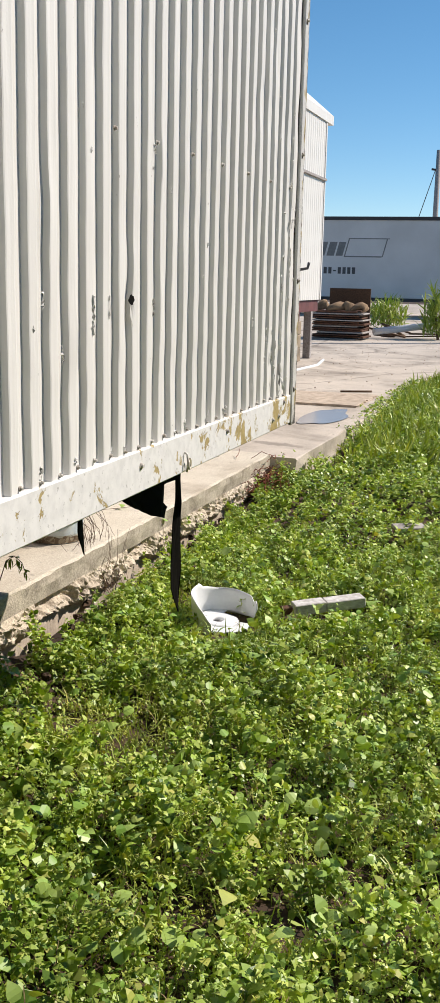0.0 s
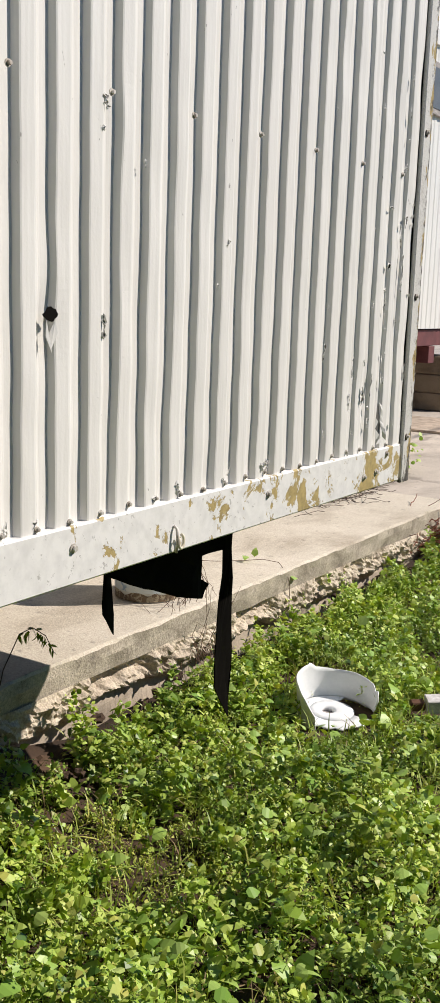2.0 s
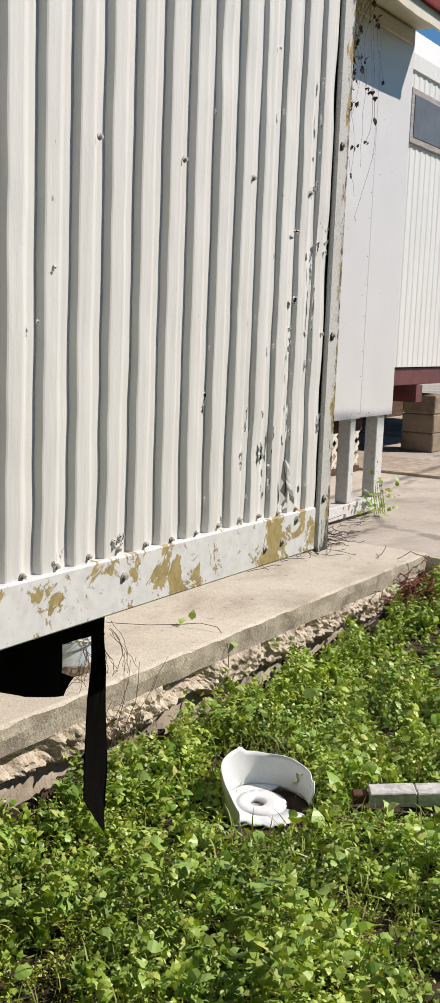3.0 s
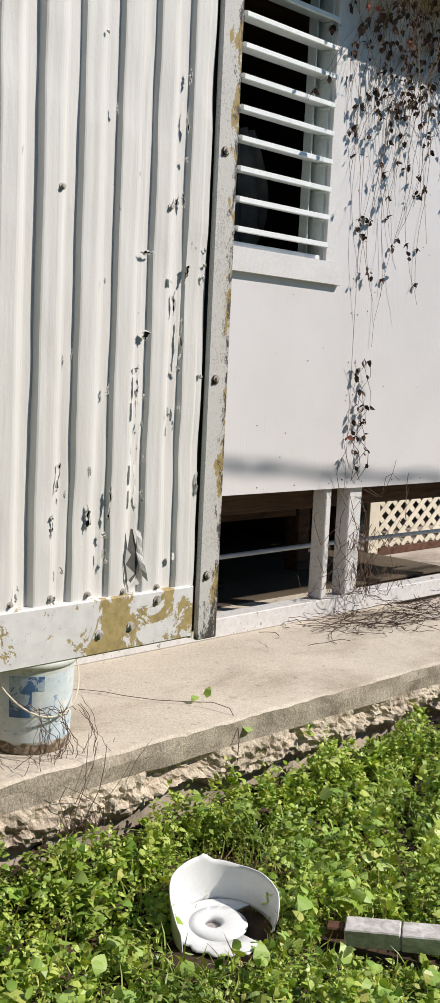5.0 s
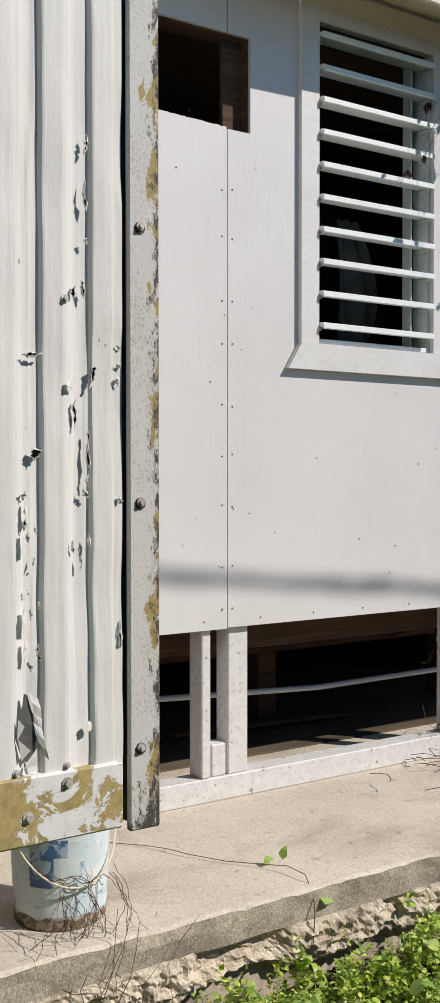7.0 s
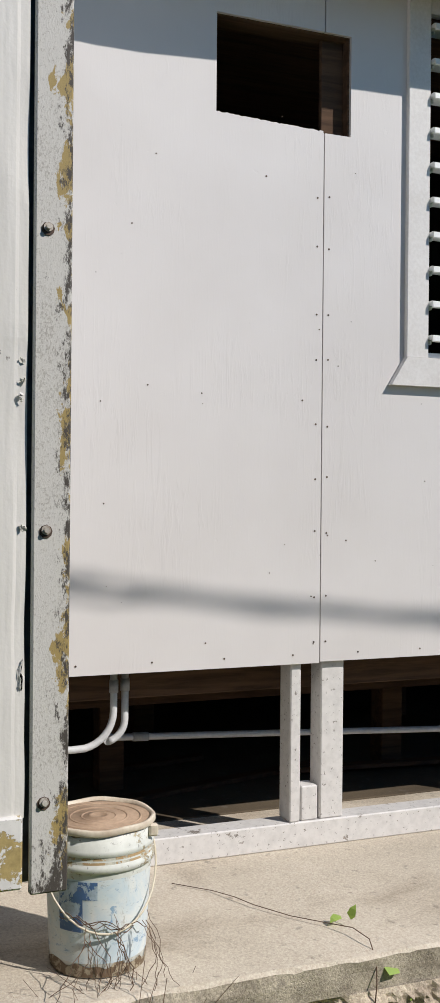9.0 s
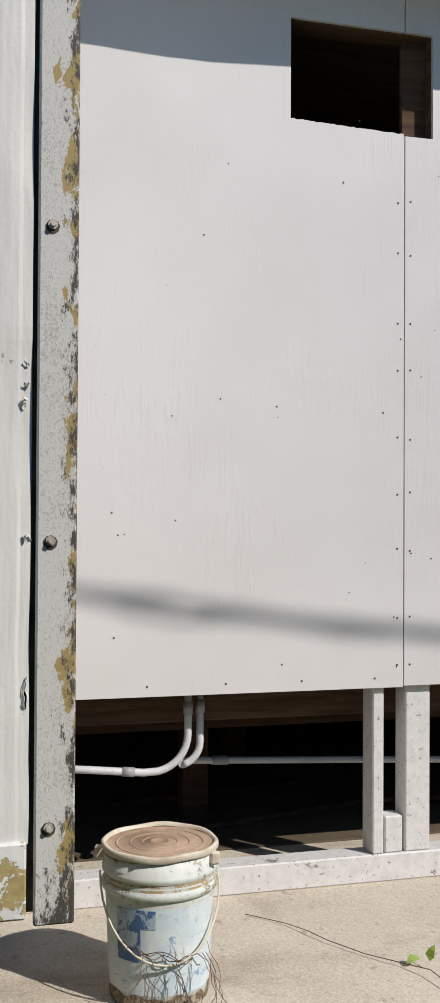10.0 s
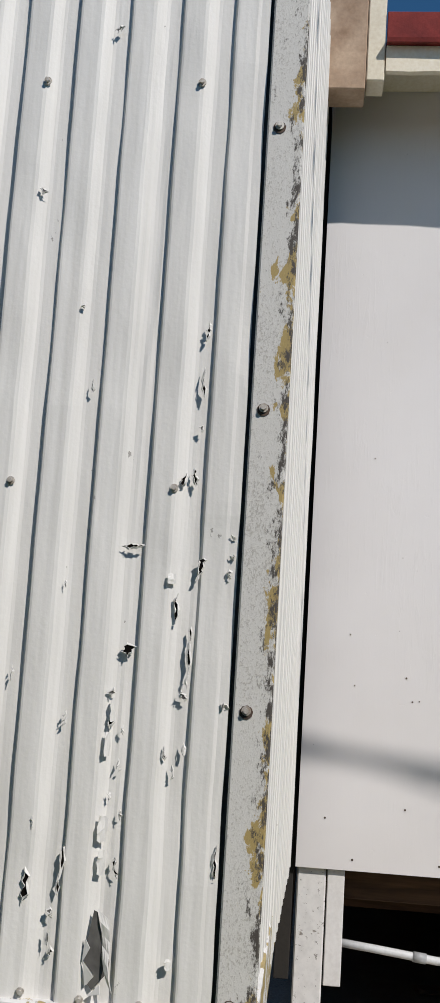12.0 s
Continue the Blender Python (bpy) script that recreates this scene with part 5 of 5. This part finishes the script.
def utility_pole():
    t = thing("utility_pole", "slim pole with a lamp arm and stay cable", "pole", (-6.7, 52, -0.2))
    part("pole", tube(bmesh.new(), [(-6.7, 52, -0.2), (-6.7, 52, 7.5)], 0.14, 10, 0.8), M_WOOD_GREY, t)
    part("arm", tube(bmesh.new(), [(-6.7, 52, 6.6), (-7.0, 52, 6.65)], 0.05, 8), M_TRAILER_DARK, t)
    part("stay", tube(bmesh.new(), [(-6.7, 52, 7.0), (-7.8, 52, 3.4)], 0.02, 6), M_TRAILER_DARK, t)


utility_pole()


def overhead_cable():
    """The street's twisted service line, which draws a soft, beaded line of shade on the wall."""
    far = SUN * 6.0
    foot = [Vector((WX, y, 0.997 - 0.0800 * (y - 6.0) + 0.0155 * (y - 6.0) ** 2)) for y in np.linspace(-9.0, 21.0, 241)]
    line = [p + far for p in foot]
    t = thing("service_line", "black twisted overhead service cable between two poles", "cable", (line[0].x, line[0].y, 0))
    for k in range(3):
        pts = []
        for i, p in enumerate(line):
            a = p.y * 4.6 + 0.7 * noise.noise((p.y * 1.3, 2, 1)) + k * 2.09
            q = 0.004 + 0.038 * abs(noise.noise((p.y * 1.6, k, 5)))
            pts.append(p + Vector((q * math.cos(a), 0, q * math.sin(a))))
        part("cable", tube(bmesh.new(), pts, 0.0090, 6), M_TRAILER_DARK, t)
    for e in (line[0], line[-1]):
        part("pole", tube(bmesh.new(), [(e.x, e.y, -0.3), (e.x, e.y, e.z + 0.3)], 0.11, 10, 0.8), M_WOOD_GREY, t)


overhead_cable()


# ---- plants ----
def leaf_mesh(name, rng, pos, size, up, mat, broad=0.75, spread=0.55, yaw=None):
    """Many folded leaves of six points each, in one mesh."""
    n = len(pos)
    yaw = rng.uniform(0, 2 * np.pi, n) if yaw is None else yaw
    tilt = rng.normal(up, spread, n)
    roll = rng.normal(0, spread, n)
    # leaf in its own frame: along u, across v, height w
    u = np.array([0.0, 0.30, 0.30, 0.68, 0.68, 1.0])
    v = np.array([0.0, 0.5, -0.5, 0.36, -0.36, 0.0]) * broad
    w = np.array([0.0, 0.10, 0.10, 0.06, 0.06, -0.10])
    if broad > 0.8:
        u = np.array([0.0, 0.0, 0.0, 0.22, 0.22, 0.5, 0.5, 0.78, 0.78, 1.0])
        v = np.array([0.0, 0.26, -0.26, 0.48, -0.48, 0.42, -0.42, 0.2, -0.2, 0.0]) * broad
        u[1:3] = -0.08
        w = np.array([0.0, 0.05, 0.05, 0.12, 0.12, 0.10, 0.10, 0.02, 0.02, -0.12])
    L = size[:, None]
    U, V, W = u * L, v * L, w * L
    V2, W2 = V * np.cos(roll)[:, None] - W * np.sin(roll)[:, None], V * np.sin(roll)[:, None] + W * np.cos(roll)[:, None]
    U3, W3 = U * np.cos(tilt)[:, None] - W2 * np.sin(tilt)[:, None], U * np.sin(tilt)[:, None] + W2 * np.cos(tilt)[:, None]
    X = pos[:, 0:1] + U3 * np.cos(yaw)[:, None] - V2 * np.sin(yaw)[:, None]
    Y = pos[:, 1:2] + U3 * np.sin(yaw)[:, None] + V2 * np.cos(yaw)[:, None]
    Z = pos[:, 2:3] + W3
    verts = np.stack([X, Y, Z], -1).reshape(-1, 3)
    m = len(u)
    base = (np.arange(n) * m)[:, None]
    fan = [(0, 2, 1), (m - 3, m - 2, m - 1)]
    for k in range(1, m - 3, 2):
        fan += [(k, k + 1, k + 2), (k + 1, k + 3, k + 2)]
    tri = np.concatenate([base + np.array(t) for t in fan], 0)
    return raw(name, verts, tri, mat)


def clear_of_things(x, y):
    """True where a plant may stand: not in the tub, the plank or the bare shaded strip by the footing."""
    if x < -1.64 - 0.12 * noise.noise((y * 5, 1, 1)) and y < 3.5 and noise.noise((x * 9, y * 9, 6)) < 0.25:
        return False
    if 3.5 <= y < 6.4 and x < -1.665 + 0.05 * noise.noise((y * 4, 3, 1)) and noise.noise((x * 14, y * 7, 2)) < 0.22:
        return False
    if math.hypot(x + 1.268, y - 4.282) < 0.14 or math.hypot(x + 1.235, y - 4.165) < 0.10:
        return False
    ax, ay = x + 1.012, y - 4.468
    al, ac = ax * math.cos(radians(33)) + ay * math.sin(radians(33)), -ax * math.sin(radians(33)) + ay * math.cos(radians(33))
    return not (-0.06 < al < 0.30 and -0.07 < ac < 0.05)


def growth(x, y):
    """How tall the weeds stand here, about 0 to 1.5: broad swells with deep gaps between clumps."""
    near = min(math.hypot(x + 1.20, y - 4.16) / 0.42, math.hypot(x + 0.86, y - 4.50) / 0.34, 1.0)
    return (0.25 + 0.75 * near ** 2) * (0.62 + 0.7 * noise.noise((x * 3.0, y * 3.0, 7.0)) + 0.75 * noise.noise((x * 9, y * 9, 2.0)) + 0.35 * noise.noise((x * 23, y * 23, 4.0)))


def scatter(seed, count, x0, x1, y0, y1, low, high, kind=0):
    """Spots for plants; kind 1 keeps to the mossy patches, kind 2 to the leafy ones."""
    rng = np.random.default_rng(seed)
    p = np.stack([rng.uniform(x0, x1, count), rng.uniform(y0, y1, count), np.zeros(count)], -1)
    hs = rng.uniform(0, 1, count)
    keep = np.ones(count, bool)
    for i in range(count):
        x, y = p[i, 0], p[i, 1]
        c = growth(x, y)
        p[i, 2] = ground_height(x, y) + low + (high - low) * hs[i] * min(1.5, max(0.08, c))
        moss = noise.noise((x * 2.1, y * 2.1, 12.0)) + 0.5 * noise.noise((x * 6, y * 6, 15.0))
        if not clear_of_things(x, y) or (c < 0.30 and hs[i] < 0.85 and math.hypot(x + 1.0, y - 4.3) > 0.5):
            keep[i] = False
        if (kind == 1 and moss < -0.04) or (kind == 2 and moss > 0.34):
            keep[i] = False
    return rng, p[keep]


def sprigs(rng, p, leaves, size, drop):
    """Each spot becomes a sprig: leaves turning round a stem, the largest below."""
    n = len(p)
    k = np.tile(np.arange(leaves), n)
    q = np.repeat(p, leaves, 0)
    yaw = np.repeat(rng.uniform(0, 6.28, n), leaves) + k * 2.4 + rng.normal(0, 0.3, n * leaves)
    s = np.repeat(size, leaves) * (0.6 + 0.55 * k / leaves) * rng.uniform(0.8, 1.2, n * leaves)
    q[:, 2] -= k * drop
    q[:, :2] += rng.normal(0, 0.003, (n * leaves, 2))
    return q, s, yaw


def weeds():
    rng, p = scatter(1, 29000, -1.72, 0.35, 1.2, 5.6, 0.01, 0.19, 2)
    q, s, yaw = sprigs(rng, p, 6, rng.gamma(3.0, 0.0074, len(p)).clip(0.010, 0.050), 0.009)
    ob = leaf_mesh("weed_patch", rng, q, s, 0.35, M_WEED, 0.60, 0.58, yaw)
    tagged(ob, "low green broadleaf weeds covering the yard", "weeds", kind="stuff")
    rng, p = scatter(11, 36000, -1.66, 0.35, 1.2, 5.6, 0.0, 0.12, 1)
    q, s, yaw = sprigs(rng, p, 5, rng.uniform(0.008, 0.020, len(p)), 0.006)
    ob = leaf_mesh("weed_mat", rng, q, s, 0.6, M_MAT, 0.34, 0.5, yaw)
    tagged(ob, "mat of tiny yellow-green leaves between the weeds", "weeds", kind="stuff")
    rng, p = scatter(2, 1500, -1.62, 0.35, 1.2, 5.6, 0.06, 0.18, 2)
    q, s, yaw = sprigs(rng, p, 2, rng.uniform(0.028, 0.064, len(p)), 0.02)
    ob = leaf_mesh("vine_patch", rng, q, s, 0.1, M_VINE, 0.85, 0.55, yaw)
    tagged(ob, "larger pale vine leaves among the weeds", "weeds", kind="stuff")
    rng, p = scatter(3, 17000, -1.70, 0.35, 1.2, 5.6, 0.0, 0.08)
    ob = leaf_mesh("grass_patch", rng, p, rng.uniform(0.03, 0.10, len(p)), 0.95, M_GRASS, 0.05)
    tagged(ob, "thin grass blades among the weeds", "grass", kind="stuff")
    rng, p = scatter(4, 15000, -1.70, 0.2, 5.6, 12.0, 0.0, 0.20)
    q, s, yaw = sprigs(rng, p, 5, rng.uniform(0.02, 0.05, len(p)), 0.008)
    ob = leaf_mesh("weed_patch", rng, q, s, 0.3, M_WEED, 0.6, 0.5, yaw)
    tagged(ob, "low green broadleaf weeds further along the walkway", "weeds", kind="stuff")
    rng, p = scatter(5, 20000, -1.50, 0.6, 7.5, 20.0, 0.0, 0.10)
    ob = leaf_mesh("grass_patch", rng, p, rng.uniform(0.08, 0.24, len(p)), 1.0, M_GRASS, 0.07)
    tagged(ob, "longer bright grass by the concrete yard", "grass", kind="stuff")
    rng, p = scatter(6, 2200, -1.76, -1.52, 3.3, 6.9, 0.02, 0.17)
    q, s, yaw = sprigs(rng, p, 5, rng.uniform(0.014, 0.042, len(p)), 0.008)
    ob = leaf_mesh("edge_weeds", rng, q, s, 0.3, M_WEED, 0.6, 0.5, yaw)
    tagged(ob, "weeds growing against the slab footing", "weeds", kind="stuff")

    rng, p = scatter(41, 9000, -0.75, 3.6, -2.5, 1.25, 0.0, 0.16)
    q, s, yaw = sprigs(rng, p, 5, rng.uniform(0.025, 0.06, len(p)), 0.01)
    ob = leaf_mesh("weed_patch", rng, q, s, 0.3, M_WEED, 0.6, 0.5, yaw)
    tagged(ob, "green broadleaf weeds beside the mobile home", "weeds", kind="stuff")
    rng, p = scatter(42, 16000, 0.3, 3.8, 1.2, 12.0, 0.0, 0.16)
    q, s, yaw = sprigs(rng, p, 5, rng.uniform(0.025, 0.06, len(p)), 0.01)
    ob = leaf_mesh("weed_patch", rng, q, s, 0.3, M_WEED, 0.6, 0.5, yaw)
    tagged(ob, "green broadleaf weeds over the open yard", "weeds", kind="stuff")


def straw():
    rng, p = scatter(9, 5000, -1.72, 0.35, 1.3, 6.2, 0.0, 0.07)
    ob = leaf_mesh("dry_straw", rng, p, rng.uniform(0.03, 0.10, len(p)), 0.5, M_STRAW, 0.035)
    tagged(ob, "dead straw-coloured stalks among the weeds", "dry grass", kind="stuff")


weeds()
straw()


def shrub(name, cx, cy, z, r, h, count, seed, label):
    rng = np.random.default_rng(seed)
    a, q = rng.uniform(0, 2 * np.pi, count), rng.uniform(0, 1, count) ** 0.5
    p = np.stack([cx + r * q * np.cos(a), cy + r * q * np.sin(a), z + h * rng.uniform(0.05, 1, count) * (1 - 0.5 * q)], -1)
    t = thing(name, label, "shrub", (cx, cy, z))
    attach(leaf_mesh("leaves", rng, p, rng.uniform(0.15, 0.45, count), 1.0, M_GRASS, 0.10), t)
    bm = bmesh.new()
    for k in range(5):
        b = 2 * math.pi * k / 5
        tube(bm, [(cx, cy, z - 0.05), (cx + 0.4 * r * math.cos(b), cy + 0.4 * r * math.sin(b), z + h * 0.7)], 0.02, 5, 0.4)
    part("stems", bm, M_DRY_STEM, t)


shrub("shrub", -4.5, 27.0, 0.28, 0.5, 0.75, 500, 21, "bright green weed clump beside the planks")
shrub("shrub", -2.65, 22.5, 0.28, 0.35, 1.15, 500, 22, "leafy green bush at the yard edge")
shrub("shrub", -2.4, 26.5, 0.28, 0.6, 0.7, 400, 23, "low green bush by the trailer")


def seedling():
    t = thing("vine_seedling", "young green vine creeping over the slab edge", "vine", (-1.9, 4.85, SLAB_Z))
    z = SLAB_Z
    pts = [(-2.40, 4.50, z + 0.004), (-2.30, 4.59, z + 0.006), (-2.22, 4.625, z + 0.012), (-2.153, 4.655, z + 0.010), (-2.05, 4.72, z + 0.008), (-1.96, 4.79, z + 0.012), (-1.89, 4.825, z + 0.022), (-1.82, 4.835, z + 0.018), (-1.775, 4.83, z - 0.02), (-1.755, 4.82, z - 0.07), (-1.75, 4.81, 0.16)]
    part("stem", tube(bmesh.new(), pts, 0.0012, 6, 1.3), M_DRY_STEM, t, "thin brown creeping stem")
    rng = np.random.default_rng(5)
    for p, s in (((-1.975, 4.835, z + 0.02), 0.042), ((-1.945, 4.85, z + 0.018), 0.042), ((-1.752, 4.855, z - 0.05), 0.066)):
        attach(leaf_mesh("leaf", rng, np.array([p]), np.array([s]), 0.6, M_VINE, 0.75), t)


seedling()


def foot_vine():
    t = thing("green_creeper", "small green creeper at the foot of the end stud", "vine", (-2.52, 7.72, SLAB_Z))
    rng = np.random.default_rng(15)
    n = 90
    p = np.stack([rng.normal(-2.48, 0.05, n), rng.normal(7.66, 0.13, n), SLAB_Z + np.abs(rng.normal(0.0, 0.10, n)) + 0.01], -1)
    attach(leaf_mesh("leaves", rng, p, rng.uniform(0.018, 0.040, n), 0.2, M_VINE, 0.85, 0.6), t)
    bm = bmesh.new()
    for k in range(6):
        tube(bm, [(-2.47, 7.62 + 0.03 * k, SLAB_Z + 0.002), (-2.49, 7.60 + 0.035 * k, SLAB_Z + 0.10), (-2.51, 7.62 + 0.03 * k, SLAB_Z + 0.20)], 0.0016, 4)
    part("stems", bm, M_DRY_STEM, t)


foot_vine()


def fern_sprig():
    t = thing("fern_sprig", "drooping feathery sprig growing by the footing", "weed", (-1.6, 2.93, 0.05))
    pts = [(-1.6, 2.93, 0.02), (-1.6, 2.96, 0.28), (-1.6, 3.01, 0.44), (-1.60, 3.07, 0.52), (-1.60, 3.12, 0.525), (-1.60, 3.17, 0.49), (-1.60, 3.20, 0.44)]
    part("stem", tube(bmesh.new(), pts, 0.002, 5, 0.6), M_DRY_STEM, t)
    rng = np.random.default_rng(8)
    spots, sizes = [], []
    for k in range(26):
        s = k / 25
        a = 3 + s * 3 - 1e-6
        i = int(a)
        p = Vector(pts[i]).lerp(Vector(pts[i + 1]), a - i)
        spots.append((p.x, p.y, p.z - 0.004))
        sizes.append(0.035 - 0.012 * s)
    attach(leaf_mesh("leaflets", rng, np.array(spots), np.array(sizes), -0.9, M_GRASS, 0.28), t)


fern_sprig()


def hanging_vine():
    t = thing("withered_vine", "withered brown vine hanging from the eaves", "vine", (WX + 0.1, 6.4, 3.1))
    rng = random.Random(12)
    nr = np.random.default_rng(12)
    spots = []
    for k in range(115):
        y = rng.uniform(6.07, 6.95)
        x = WX + rng.uniform(0.02, 0.26)
        z = EZ + rng.uniform(-0.05, 0.1)
        ln = rng.uniform(0.2, 1.1) * (1.0 if y < 6.8 else 0.75)
        pts, n = [Vector((x, y, z))], 16
        a, dx = rng.uniform(0, 6.28), rng.uniform(-0.012, 0.002)
        for i in range(1, n + 1):
            a += rng.uniform(-0.9, 0.9)
            p = pts[-1] + Vector((dx + 0.008 * math.cos(a * 1.7), 0.022 * math.cos(a), -ln / n * (1.0 + 0.9 * math.sin(a))))
            p.x = max(WX + 0.012, p.x)
            pts.append(p)
            if rng.random() < 0.26 and i > 4 and p.z > 1.86:
                spots.append(tuple(p + Vector((0.004, rng.uniform(-0.006, 0.006), -0.004))))
        part("stem", tube(bmesh.new(), pts, rng.uniform(0.0009, 0.0016), 4, 0.6), M_DRY_STEM if k % 2 else M_STRAW, t)
    for k in range(4):
        pts = [(WX + 0.015 + 0.012 * (i % 3), 6.30 + 0.05 * math.sin(i * 1.4 + k * 2) + 0.02 * k, 0.95 + 0.07 * i) for i in range(9)]
        part("stem", tube(bmesh.new(), pts, 0.0016, 4, 0.6), M_DRY_STEM, t)
        spots += [p for p in pts[1:] if rng.random() < 0.6]
    for p in spots:
        crumple = rng.choice((2, 3, 3, 4))
        at = np.array([p] * crumple) + nr.normal(0, 0.004, (crumple, 3))
        lf = leaf_mesh("leaf", nr, at, nr.uniform(0.016, 0.040, crumple), -1.0, M_DRY_LEAF if rng.random() < 0.95 else M_RED_LEAF, 0.62, 0.9)
        attach(lf, t)


hanging_vine()


def dry_tangle(name, seed, count, c, spread, mat, label, rad=0.0014):
    rng = random.Random(seed)
    bm = bmesh.new()
    for k in range(count):
        p = Vector((c[0] + rng.gauss(0, spread[0]), c[1] + rng.gauss(0, spread[1]), c[2] + abs(rng.gauss(0, spread[2]))))
        a = rng.uniform(0, 6.28)
        pts = [p.copy()]
        for i in range(5):
            a += rng.uniform(-0.8, 0.8)
            p = p + Vector((math.cos(a) * 0.03, math.sin(a) * 0.045, rng.uniform(-0.5, 0.5) * spread[2]))
            p.z = max(p.z, c[2] + 0.002)
            pts.append(p.copy())
        tube(bm, pts, rad, 4)
    ob = part(name, bm, mat)
    return tagged(ob, label, "dry vines", kind="stuff")


dry_tangle("dry_vine_heap", 31, 150, (-2.36, 6.45, SLAB_Z + 0.002), (0.09, 0.26, 0.022), M_DRY_LEAF, "heap of dry brown vine stems on the slab")
dry_tangle("dry_vine_curtain", 32, 70, (-2.52, 6.40, 0.40), (0.02, 0.10, 0.20), M_DRY_STEM, "dry vine stems climbing the studs")


def edge_stems():
    """Thin dry stems rising from the slab edge in front of the bucket."""
    rng = random.Random(33)
    bm = bmesh.new()
    for k in range(34):
        y, x = rng.gauss(4.20, 0.07), EDGE_X + rng.uniform(-0.02, 0.04)
        ln, dy, dx = rng.uniform(0.10, 0.30), rng.uniform(-0.16, 0.10), rng.uniform(-0.12, 0.01)
        pts = [(x + dx * s + 0.008 * math.sin(s * 7 + k), y + dy * s * s + 0.012 * math.sin(s * 6 + k), 0.10 + ln * s) for s in (0, 0.25, 0.5, 0.75, 1.0)]
        tube(bm, pts, rng.uniform(0.0009, 0.0016), 4, 0.6)
    for k in range(3):
        a0, z0 = rng.uniform(-1.1, -0.6), SLAB_Z + rng.uniform(0.13, 0.17)
        pts = [(-1.995 + (0.136 + 0.010 * abs(math.sin(i * 0.9 + k))) * math.cos(a0 + 0.07 * i), 4.165 + 0.140 * math.sin(a0 + 0.07 * i), z0 + 0.008 * math.sin(i * 0.8 + k * 2) - 0.002 * i) for i in range(20)]
        tube(bm, pts, 0.0012, 4)
    for k in range(20):
        top = Vector((-1.852, rng.choice((4.10, 4.17, 4.24)) + rng.uniform(-0.01, 0.01), SLAB_Z + rng.uniform(0.10, 0.165)))
        foot = Vector((rng.uniform(-1.84, -1.77), top.y + rng.gauss(0, 0.045), SLAB_Z + 0.003))
        side = Vector((0.02, rng.uniform(-0.03, 0.03), 0.0))
        tube(bm, [top.lerp(foot, i / 8) + side * math.sin(math.pi * i / 8) + Vector((0, 0.004 * math.sin(i * 2.1 + k), 0)) for i in range(9)], rng.uniform(0.0007, 0.0012), 4)
    tagged(part("dry_stems", bm, M_DRY_STEM), "thin dry vine stems before the bucket", "dry vines", kind="stuff")


edge_stems()
dry_tangle("russet_litter", 34, 160, (-1.74, 6.5, 0.12), (0.05, 0.14, 0.06), M_RED_LEAF, "rust-red dry stems heaped at the slab corner", 0.0022)


def puddle():
    bm = bmesh.new()
    ring = []
    for k in range(30):
        a = 2 * math.pi * k / 30
        q = 1 + 0.35 * noise.noise((math.cos(a) * 1.5, math.sin(a) * 1.5, 4))
        ring.append(bm.verts.new((-1.93 + 0.17 * q * math.cos(a), 8.95 + 0.6 * q * math.sin(a), 0.287)))
    bm.faces.new(ring)
    tagged(part("puddle", bm, M_WATER), "thin puddle of water on the concrete", "water", kind="structure")


puddle()
rough_block("gravel_strip", -6.0, -1.80, 9.75, 10.8, 0.25, 0.302, M_GRAVEL, step=0.05, rough=0.02, label="band of coarse gravelly concrete across the yard slab", category="pavement")
